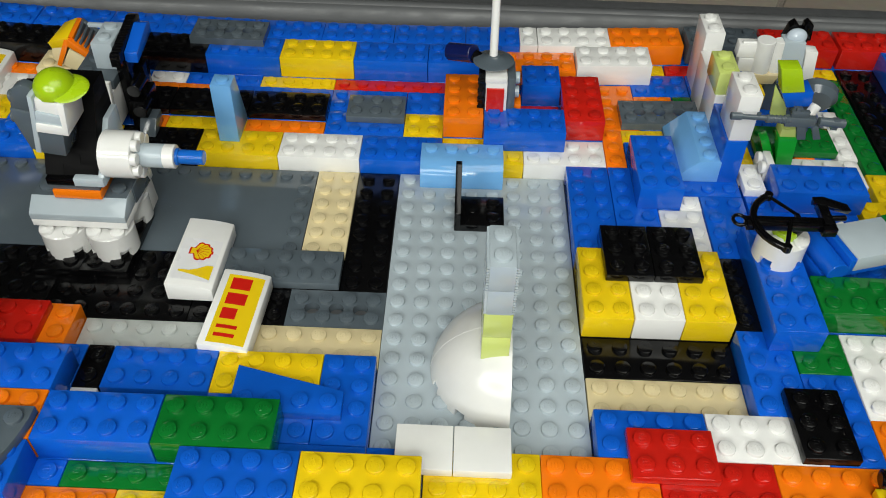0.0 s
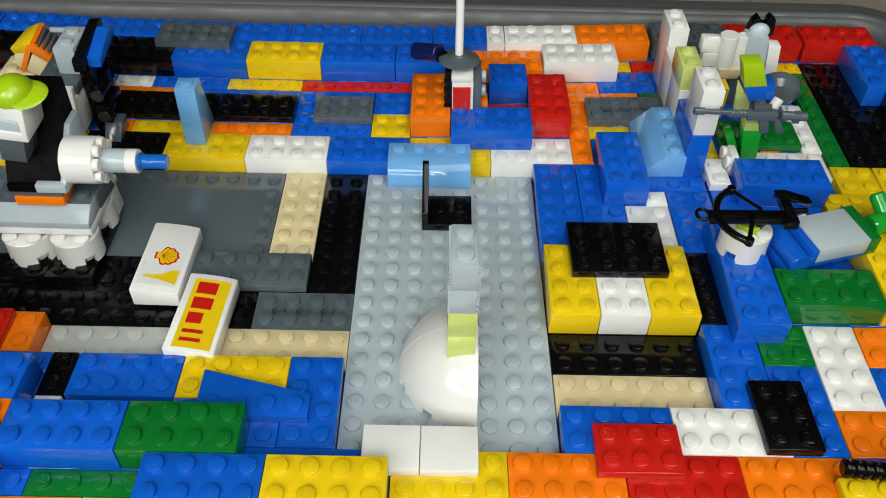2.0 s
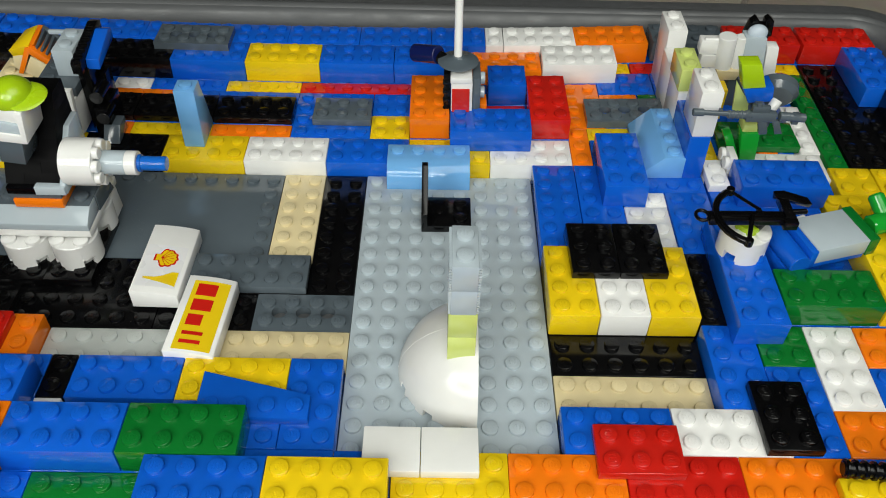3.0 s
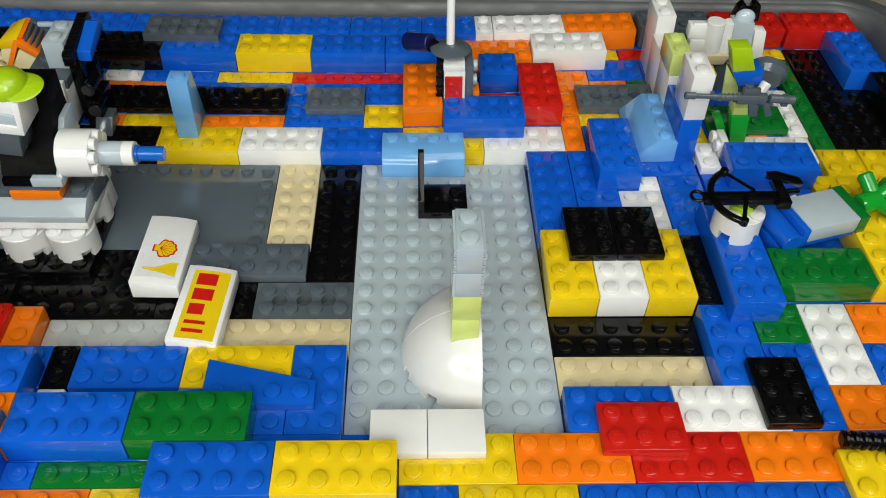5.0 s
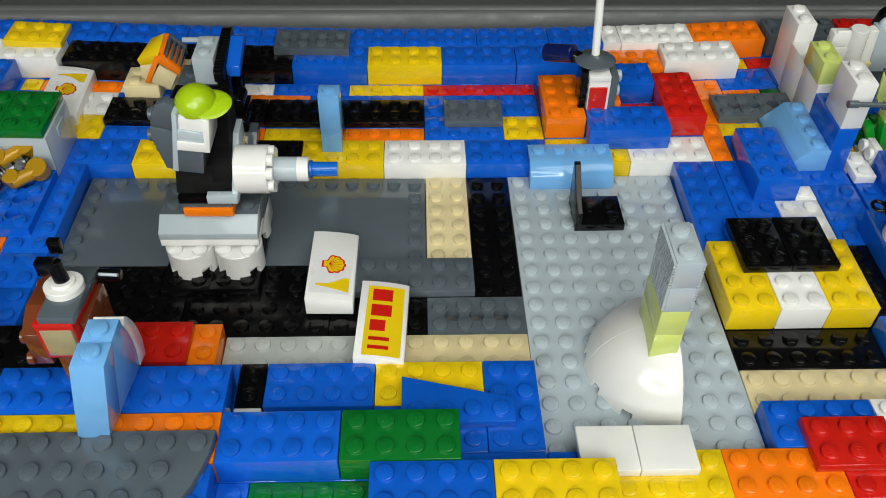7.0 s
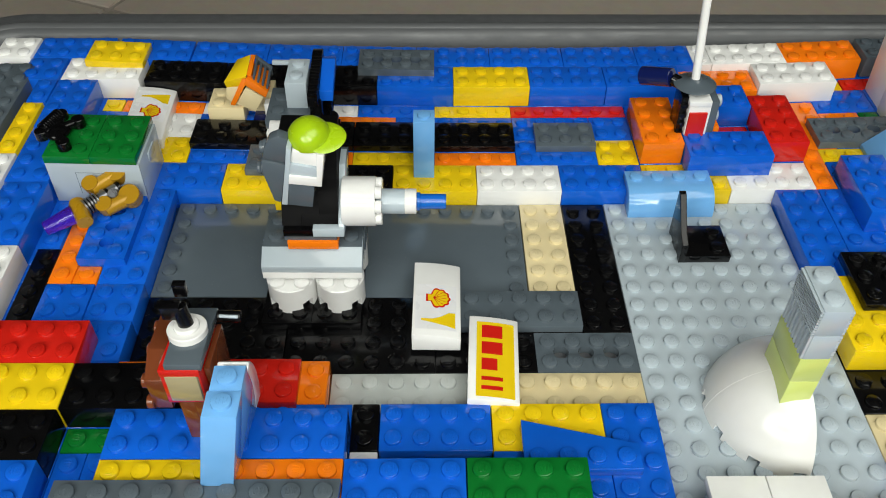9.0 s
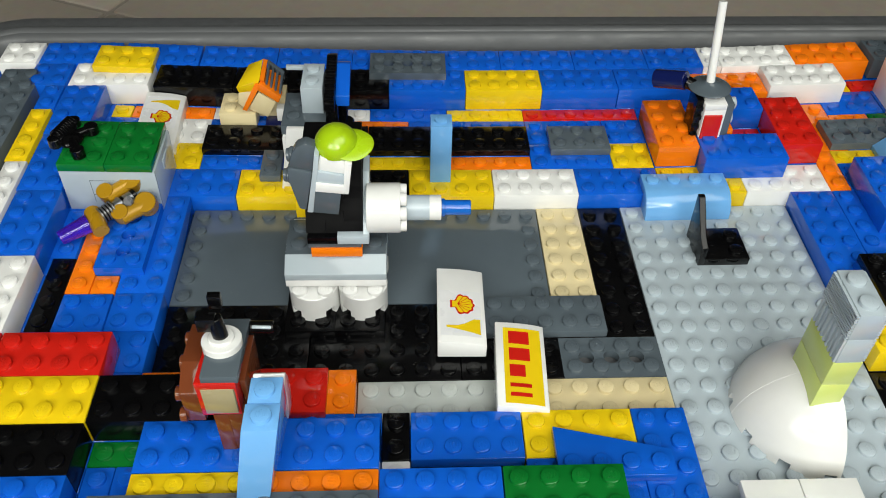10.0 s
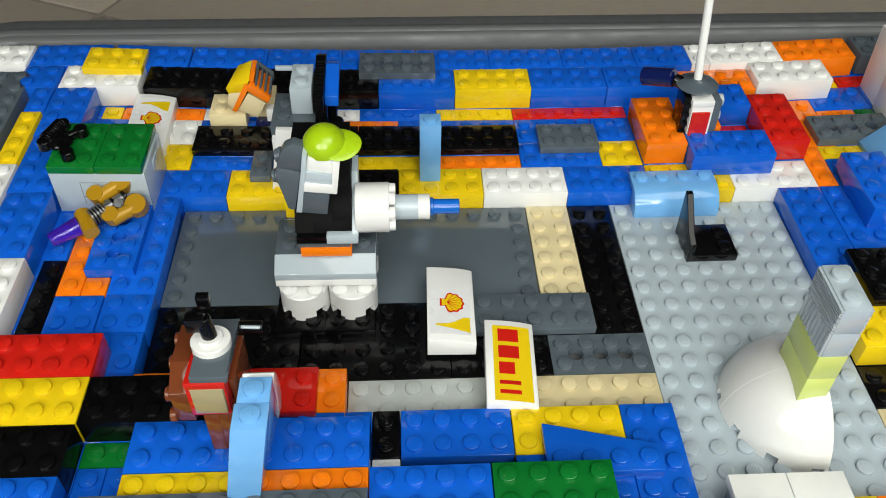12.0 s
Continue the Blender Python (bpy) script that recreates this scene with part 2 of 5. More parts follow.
def setting():
    tile = tile_material()
    grout = paint_material("dark_grout", (0.19, 0.165, 0.14))
    ground = link("floor", to_mesh("floor", box_bm(-2.2, -2.2, FLOOR_Z - 0.1, 2.2, 2.2, FLOOR_Z - 0.0012, 0)), grout)
    tagged(ground, "beige ceramic floor under the tray", "floor", kind="structure")
    me = to_mesh("floor_tile", box_bm(-0.1985, -0.1985, -0.02, 0.1985, 0.1985, 0, 0.0012))
    for i in range(-7, 8):
        for j in range(-8, 7):
            m = pose(-0.24, 0.305, FLOOR_Z, 0, 0, -24) @ Matrix.Translation((i * 0.4 + 0.2, j * 0.4 + 0.2, 0))
            if max(abs(m.translation.x), abs(m.translation.y)) > 1.93:
                continue
            t = link("floor_tile", me, tile, ground)
            t.matrix_world = m
    wall = paint_material("taupe_wall_paint", (0.12, 0.11, 0.10))
    def wall_part(name, boxes):
        bm = bmesh.new()
        for q in boxes:
            box_bm(*q, 0, 1, bm)
        w = link(name, to_mesh("wall", bm), wall)
        return tagged(w, "plain dark taupe painted room wall", "wall", kind="structure")

    z0, z1 = FLOOR_Z - 0.1, 2.5
    wall_part("wall_north", [(-2.3, 2.2, z0, 2.3, 2.3, z1)])
    wall_part("wall_west", [(-2.3, -2.2, z0, -2.2, 2.2, z1)])
    wall_part("wall_east", [(2.2, -2.2, z0, 2.3, 2.2, z1)])
    wall_part("wall_south", [(-2.3, -2.3, z0, 2.3, -2.2, z1)])
    c = link("ceiling", to_mesh("ceiling", box_bm(-2.3, -2.3, 2.5, 2.3, 2.3, 2.6, 0)), paint_material("white_ceiling_paint", (0.75, 0.75, 0.73)))
    tagged(c, "plain white ceiling", "ceiling", kind="structure")


def rounded_outline(x0, y0, x1, y1, r, n=10):
    pts = []
    for cx, cy, a in ((x1 - r, y1 - r, 0), (x0 + r, y1 - r, 90), (x0 + r, y0 + r, 180), (x1 - r, y0 + r, 270)):
        for k in range(n + 1):
            t = radians(a + 90 * k / n)
            pts.append((cx + r * math.cos(t), cy + r * math.sin(t)))
    return pts


TRAY = (-32.7, -16.0, 28.8, 27.6)


def tray():
    """A shallow plastic tray: a floor, a sloping wall and a rolled rim, as nested rounded outlines."""
    x0, y0, x1, y1 = TRAY
    rings = [(0.0, -1.05), (0.05, 4.0), (0.2, 5.6), (0.4, 6.2), (0.75, 6.4), (2.0, 6.25), (2.4, 6.0), (2.55, 5.4), (2.5, 3.5), (2.2, 3.5), (2.1, 5.2), (0.7, 5.5), (0.5, 4.0), (0.4, -3.4)]
    bm = bmesh.new()
    loops = []
    for off, p in rings:
        o = rounded_outline(x0 - off, y0 - off, x1 + off, y1 + off, 1.9 + off)
        loops.append([bm.verts.new((x * U, y * U, p * P)) for x, y in o])
    for a, c in zip(loops, loops[1:]):
        for k in range(len(a)):
            j = (k + 1) % len(a)
            bm.faces.new((a[k], a[j], c[j], c[k]))
    bm.faces.new(loops[0])
    bm.faces.new(loops[-1])
    t = link("storage_tray", to_mesh("storage_tray", bm), tray_material())
    tagged(t, "large shallow grey plastic tray with a rolled rim", "tray")
    rim = bmesh.new()
    loops = []
    for off, p in ((0.55, 6.3), (0.65, 6.62), (0.85, 6.75), (1.05, 6.62), (1.15, 6.38), (0.85, 6.2)):
        loops.append([rim.verts.new((x * U, y * U, p * P)) for x, y in rounded_outline(x0 - off, y0 - off, x1 + off, y1 + off, 1.9 + off)])
    for a, c in zip(loops, loops[1:] + loops[:1]):
        for k in range(len(a)):
            j = (k + 1) % len(a)
            rim.faces.new((a[k], a[j], c[j], c[k]))
    part("rim_bead", rim, tray_material(), t, "raised bead along the tray rim")


setting()
tray()

# ---- bricks and plates, by area: colour, column, row, columns, rows, from level, to level ----
# the runway plate and its neighbours
brick("lgray", 0, 0, 8, 16, -1, 0)
brick("black", -2, 8, 2, 8, -1, 0)
brick("tan", -4, 10, 2, 6, -1, 0)
brick("dgray", -20, 10, 16, 6, -1, 0,
      studs=[(-19.5, y + 0.5) for y in range(10, 16)] + [(-4.5, y + 0.5) for y in range(10, 16)] + [(x + 0.5, 15.5) for x in range(-19, -5)])
brick("black", -8, 8, 6, 2, -1, 0, studs=[])
brick("dgray", -8, 8, 6, 2, 0, 1)
brick("black", -5, 6, 1, 2, -1, 0)
brick("black", -20, 6, 6, 4, -1, 0)
brick("black", -14, 6, 6, 4, -1, 0)
brick("black", -8, 6, 3, 2, -1, 0)
brick("stone", -12, 4, 6, 2, -1, 0)
brick("tan", -6, 4, 6, 2, -1, 0)
brick("black", 8, 4, 6, 2, -1, 0)
brick("tan", 8, 2, 6, 2, -1, 0)

# front left
brick("blue", -10, 2, 4, 2)
brick("black", -11, 2, 1, 2)
row("blue", -19, 1, (4, 4), 2, 2, 5)
brick("yellow", -6, 2, 4, 2)
brick("blue", -2, 0, 2, 4)
brick("blue", -6, 0, 4, 2)
brick("green", -7, -1, 4, 2, 2, 5)
brick("blue", -11, -1, 4, 2, 2, 5)
brick("blue", -6, -3, 4, 2, 2, 5)
brick("yellow", -2, -3, 4, 2, 2, 5)
brick("green", -10, -2, 4, 1)
brick("blue", -12, -2, 2, 1)
brick("orange", -12, -4, 4, 2)
brick("yellow", -8, -4, 2, 2)
brick("white", -11, 1, 1, 1)
brick("black", -10, 1, 4, 1, -1, 1)
brick("yellow", -19, 0, 4, 1, 2, 5)
brick("orange", -15, 0, 4, 1, 2, 5)
brick("orange", -13, -1, 2, 1, 2, 5)
brick("blue", -13, -3, 2, 2, 2, 5)
row("blue", -20, -1, (4, 3), 1, 2, 5)
row("blue", -20, -3, (4, 3), 2, 2, 5)
row("blue", -20, -5, (4, 3), 2, 2, 5)
brick("black", -21, 3, 4, 2, 2, 5)
brick("orange", -17, 4, 5, 2, -1, 2)
brick("orange", -20, 5, 3, 1)
brick("red", -17, 4, 4, 2, 2, 3, dy=-0.22)
brick("green", -21, 2, 2, 1)
brick("blue", -21, 0, 1, 2)
brick("blue", -20, 0, 1, 2)
brick("black", -25, 1, 4, 2, 2, 5)
brick("blue", -25, -1, 4, 2, 2, 5)
row("red", -29, 5, (4, 4), 2, 2, 5)
row("yellow", -29, 3, (4, 4), 2, 2, 5)

# front right
brick("yellow", 2, -2, 4, 2)
brick("orange", 6, -2, 4, 2)
brick("red", 10, -2, 4, 2)
brick("orange", 14, -2, 4, 2)
brick("blue", 2, -4, 2, 2)
brick("yellow", 4, -4, 4, 2)
row("blue", 8, -4, (4, 4, 4), 2)
brick("yellow", 17, -3, 4, 2, 2, 3)
brick("blue", 8, 0, 4, 2)
brick("red", 9, -1, 3, 2, 2, 3)
brick("white", 12, 0, 4, 2)
brick("black", 15, 0, 2, 3, 2, 3)
brick("blue", 16, 0, 2, 4)
brick("blue", 14, 2, 2, 4)
brick("green", 16, 4, 2, 2)
brick("white", 18, 2, 2, 4)
brick("orange", 18, 0, 4, 2)
brick("orange", 20, 4, 2, 2)
brick("blue", 20, 2, 2, 2)
brick("blue", 15, 5, 2, 6, 2, 5)
brick("black", 14, 6, 2, 4)
brick("green", 17, 6, 4, 2, 2, 5)
brick("yellow", 21, 6, 4, 6, 2, 5)
brick("yellow", 21, 12, 4, 2)
brick("yellow", 24, 14, 3, 2)

# right of the runway
brick("black", 8, 6, 6, 4, -1, 0, studs=[])
brick("yellow", 8, 6, 2, 4, 0, 3)
brick("white", 10, 6, 2, 4, 0, 3)
brick("yellow", 12, 6, 2, 4, 0, 3)
brick("black", 9, 8, 2, 3, 3, 4)
brick("black", 11, 8, 2, 3, 3, 4)
brick("blue", 8, 10, 2, 6)
brick("blue", 10, 10, 2, 6)
brick("white", 12, 10, 2, 3)
brick("white", 13, 13, 1, 1)
brick("blue", 14, 10, 2, 4)
brick("blue", 11, 13, 2, 4, 2, 5)
brick("blue", 16, 11, 2, 4)
brick("blue", 13, 14, 3, 2)
brick("blue", 15, 15, 1, 3, 2, 8, dx=-0.13)
brick("white", 15, 15, 1, 2, 8, 14, dx=-0.13)
brick("white", 15, 18, 1, 2, 2, 9, dx=-0.13)
brick("pale", 15, 18, 1, 2, 9, 12, dx=-0.28)
brick("white", 15, 20, 1, 2, 2, 9, studs=[], dx=-0.13)
brick("white", 15, 22, 1, 2, 2, 11.4, dx=0.0)
brick("yellow", 16, 16, 1, 8)
brick("white", 16, 15, 1, 1)
brick("white", 17, 15, 5, 2)
brick("orange", 19, 17, 1, 1, -1, 2)
brick("white", 21, 17, 1, 4)
brick("green", 17, 17, 4, 2, 2, 3)
brick("blue", 17, 13, 4, 2, 2, 5)
brick("green", 22, 16, 1, 8)
brick("yellow", 22, 14, 2, 2)
brick("black", 23, 16, 4, 9, 1, 2)
brick("blue", 25, 21, 2, 4, 2, 5)
brick("black", 26, 17, 2, 4, 2, 5)
row("red", 19, 25, (4, 4), 2, 2, 5)
brick("dgray", 15, 25, 4, 2, 2, 5)
brick("yellow", 21, 24, 2, 1)
brick("blue", 18, 8, 3, 4, -1, 2)

# the row behind the runway
brick("blue", -22, 16, 4, 2)
brick("yellow", -18, 16, 4, 2)
brick("black", -14, 16, 4, 2)
brick("yellow", -10, 16, 4, 2)
brick("white", -6, 16, 4, 2)
brick("blue", -2, 16, 4, 2)
brick("yellow", 2, 16, 4, 2)
brick("white", 6, 16, 4, 2)
brick("orange", 10, 16, 1, 3)
brick("orange", 10, 19, 2, 4)
brick("yellow", 11, 18, 4, 1)
brick("orange", 12, 21, 2, 1)
brick("green", 14, 21, 1, 1)
brick("blue", 11, 23, 2, 1)
brick("blue", 12, 22, 3, 2)
brick("yellow", 13, 24, 1, 1)
brick("red", 14, 24, 2, 1)
brick("orange", -13, 18, 1, 1)
brick("yellow", -12, 18, 4, 1)
brick("orange", -8, 18, 4, 1)
row("black", -20, 19, (4, 4, 4, 4), 2, 2, 3)
brick("blue", -4, 18, 4, 2)
brick("blue", -4, 20, 4, 2)
brick("dgray", -3, 19, 3, 2, 2, 3)
brick("yellow", 0, 18, 2, 2)
brick("blue", 0, 20, 2, 2)
brick("orange", 2, 18, 2, 4, 2, 5)
brick("red", 4, 19, 4, 2)
brick("blue", 4, 17, 4, 2, 2, 5)
brick("blue", 6, 21, 2, 2, 2, 5)
brick("red", 8, 18, 2, 4, 2, 5)
brick("orange", -16, 21, 6, 1)
brick("blue", -10, 21, 6, 1)
brick("white", -14, 22, 2, 1)
brick("blue", -12, 22, 4, 1)
brick("yellow", -8, 22, 4, 1)
brick("red", -4, 22, 6, 1)

# the far rows against the tray wall
row("white", -27, 23, (4,), 2, 2, 5)
row("black", -23, 23, (4, 4, 4), 2, 2, 5)
brick("blue", -11, 23, 4, 2, 2, 5)
brick("yellow", -7, 23, 4, 2, 2, 5)
row("blue", -3, 23, (4, 4), 2, 2, 5)
brick("orange", 5, 23, 4, 2, 1, 4)
brick("white", 9, 23, 4, 2, 2, 5)
row("blue", -29, 25, (4, 4, 4, 4, 4, 4, 4, 4), 2, 2, 5)
brick("blue", 3, 25, 3, 2, 2, 5)
brick("white", 6, 25, 1, 2, 2, 5)
brick("white", 7, 25, 4, 2, 2, 5)
brick("orange", 11, 25, 4, 2, 2, 5)
brick("yellow", -26, 24, 3, 2, 5, 6)

# the left side
brick("yellow", -22, 18, 2, 2)
brick("blue", -20, 18, 3, 1)
brick("dgray", -17, 17, 1, 2, 2, 3)
brick("white", -22, 20, 2, 2)
brick("orange", -22, 22, 2, 1)
brick("orange", -24, 22, 1, 1)
brick("yellow", -25, 22, 1, 1)
brick("white", -20, 22, 2, 1)
row("blue", -22, 10, (2,), 6)
brick("blue", -22, 8, 2, 2)
brick("blue", -22, 6, 2, 2)
brick("orange", -24, 10, 1, 4)
brick("orange", -23, 10, 1, 1)
brick("blue", -24, 8, 2, 2)
brick("black", -25, 8, 1, 4)
brick("blue", -26, 12, 2, 3)
brick("blue", -26, 15, 4, 3)
brick("blue", -25, 18, 3, 4)
row("white", -29, 7, (4,), 4, 2, 5)
brick("blue", -27, 11, 2, 4, 2, 5)
brick("blue", -27, 15, 2, 4, 2, 5)
brick("blue", -27, 19, 2, 4, 2, 5)
brick("blue", -29, 23, 2, 2, 2, 5)
brick("blue", -28, 21, 1, 2, 2, 5)
brick("yellow", -28, 17, 1, 4, 2, 5, dx=-0.1)
brick("white", -28, 11, 1, 6, 2, 5, dx=-0.1)
brick("dgray", -30, 16, 2, 8, 2, 5, dx=-0.42, dy=0.5)
brick("white", -31, 25, 2, 2, 2, 5)


# ---- bricks of other shapes ----
def slope_brick(color, x, y, nx, ny, p0, p1, label, points, studs, axis="y"):
    """A piece drawn out along an axis from a side outline in studs and plates."""
    lo, hi = (0, ny) if axis == "y" else (0, nx)
    ob = link("toy_slope", to_mesh("slope_body", prism([(u * U, v * P) for u, v in points], axis, lo * U + 0.0001, hi * U - 0.0001, 0.00022)), MAT[color])
    ob.matrix_world = pose(x * U, y * U, p0 * P)
    tagged(ob, label, "toy slope")
    studs_on(ob, studs, (p1 - p0) * P, MAT[color], 0, 0)
    PLACED.append((x, y, nx, ny, p0, p1))
    return ob


slope_brick("lblue", 13, 15, 2, 4, 2, 5, "glossy light blue plastic toy slope, two by four studs", [(0, 0), (2, 0), (2, 3), (1, 3), (0, 0.6)], [(1.5, k + 0.5) for k in range(4)])
slope_brick("lblue", -9, 17, 1, 2, 2, 10, "tall narrow light blue plastic toy slope", [(0, 0), (2, 0), (2, 0.5), (1, 8), (0, 8)], [(0.5, 0.5)], "x")
arc = [(1.0 + 0.0, 3.0)] + [(1.0 - math.sin(radians(a)) * 1.0, 0.35 + 2.65 * math.cos(radians(a))) for a in range(5, 91, 5)]
slope_brick("lblue", 1, 15, 4, 2, 0, 3, "glossy light blue curved toy slope on the runway", [(0, 0), (1, 0), (1, 2), (2, 2), (2, 3)] + arc, [(k + 0.5, 1.5) for k in range(4)], "x")


# ---- shaped pieces and models: helpers working in studs and plates ----
def kit(name, x, y, p, label, category, group=""):
    """A model with its foot at x, y, p; its parts are given in the same coordinates as the bricks."""
    e = thing(name, x, y, p, label, category, group=group)
    e["foot"] = (x, y, p)
    return e


def at(k, x, y, p):
    f = k["foot"]
    return Vector(((x - f[0]) * U, (y - f[1]) * U, (p - f[2]) * P))


def put_studs(ob, k, color, spots, p, r=1.0):
    for x, y in spots:
        s = link("stud", STUD, MAT[color], ob)
        s.location = at(k, x, y, p)
        s.scale = (r, r, 1)


def blk(k, name, color, a, b, label="", studs=(), edge=0.00022):
    lo, hi = at(k, *a), at(k, *b)
    ob = part(name, box_bm(lo.x, lo.y, lo.z, hi.x, hi.y, hi.z, edge), MAT[color], k, label)
    put_studs(ob, k, color, studs, b[2])
    return ob


def cyl(k, name, color, a, b, r, label="", edge=0.0002, segments=32, taper=1.0):
    a, b = at(k, *a), at(k, *b)
    d = b - a
    m = Matrix.Translation(a) @ d.to_track_quat("Z", "Y").to_matrix().to_4x4()
    h, r = d.length, r * U
    e = min(edge, h * 0.3, r * 0.3)
    return part(name, rod([(r - e, 0), (r, e), (r * taper, h - e), (r * taper - e, h)], m, segments), MAT[color], k, label)


def pri(k, name, color, points, axis, lo, hi, label="", edge=0.0002):
    f = k["foot"]
    sx = {"x": (1, U, 2, P, 0, U), "y": (0, U, 2, P, 1, U), "z": (0, U, 1, U, 2, P)}[axis]
    pts = [((u - f[sx[0]]) * sx[1], (v - f[sx[2]]) * sx[3]) for u, v in points]
    return part(name, prism(pts, axis, (lo - f[sx[4]]) * sx[5], (hi - f[sx[4]]) * sx[5], edge), MAT[color], k, label)


def bar(k, name, color, pts, r, label="", closed=False):
    """A round bar bent through points."""
    cu = bpy.data.curves.new(name, "CURVE")
    cu.dimensions, cu.bevel_depth, cu.bevel_resolution, cu.use_fill_caps = "3D", r * U, 3, True
    sp = cu.splines.new("POLY")
    sp.points.add(len(pts) - 1)
    for q, v in zip(sp.points, pts):
        q.co = (*at(k, *v), 1)
    sp.use_cyclic_u = closed
    cu.materials.append(MAT[color])
    ob = new(name, cu)
    ob.parent = k
    if label:
        tagged(ob, label)
    return ob


def blob(k, name, color, c, size, label="", cut=None):
    """A rounded lump: centre, half sizes in studs, optional floor at a share of its height."""
    bm = bmesh.new()
    bmesh.ops.create_uvsphere(bm, u_segments=36, v_segments=20, radius=1.0)
    if cut is not None:
        bmesh.ops.bisect_plane(bm, geom=bm.verts[:] + bm.edges[:] + bm.faces[:], plane_co=(0, 0, cut), plane_no=(0, 0, -1), clear_outer=True)
        bmesh.ops.holes_fill(bm, edges=bm.edges, sides=0)
    o = at(k, *c)
    for v in bm.verts:
        v.co = o + Vector((v.co.x * size[0] * U, v.co.y * size[1] * U, v.co.z * size[2] * U))
    return part(name, bm, MAT[color], k, label)


def hull(k, name, color, points, label="", edge=0.00018):
    """A solid angled piece: the hull of its corners, in studs and plates."""
    bm = bmesh.new()
    for q in points:
        bm.verts.new(at(k, *q))
    bmesh.ops.convex_hull(bm, input=bm.verts[:])
    for v in [v for v in bm.verts if not v.link_faces]:
        bm.verts.remove(v)
    bmesh.ops.dissolve_limit(bm, angle_limit=radians(4), verts=bm.verts[:], edges=bm.edges[:])
    bevel(bm, edge, 2, 20)
    return part(name, bm, MAT[color], k, label)


def round_brick(k, name, color, x, y, p0, p1, studs=True, label=""):
    """A round two by two brick: a collar with four notches below a plain drum."""
    m = Matrix.Translation(at(k, x, y, p0))
    h, r = (p1 - p0) * P, 0.0079
    bm = rod([(r - 0.0002, h * 0.34), (r, h * 0.34 + 0.0002), (r, h - 0.0003), (r - 0.0003, h)], m, 48)
    n = 48
    ring = []
    for i in range(n):
        a = 2 * math.pi * i / n
        ring.append([bm.verts.new(m @ Vector((q * math.cos(a), q * math.sin(a), z))) for q, z in ((r, 0), (r, h * 0.36), (r - 0.0016, h * 0.36), (r - 0.0016, 0))])
    gap = {i for c in (6, 18, 30, 42) for i in range(c - 2, c + 2)}
    for i in range(n):
        j = (i + 1) % n
        if i in gap:
            continue
        for q in range(4):
            w = (q + 1) % 4
            bm.faces.new((ring[i][q], ring[j][q], ring[j][w], ring[i][w]))
        if (i - 1) % n in gap:
            bm.faces.new(ring[i])
        if j in gap:
            bm.faces.new(ring[j])
    loose = [v for v in bm.verts if not v.link_faces]
    for v in loose:
        bm.verts.remove(v)
    ob = part(name, bm, MAT[color], k, label)
    core = rod([(0.0052, 0), (0.0052, h * 0.4)], m, 24)
    part("tube", core, MAT[color], ob)
    if studs:
        put_studs(ob, k, color, [(x + a, y + b) for a in (-0.5, 0.5) for b in (-0.5, 0.5)], p1)
    return ob


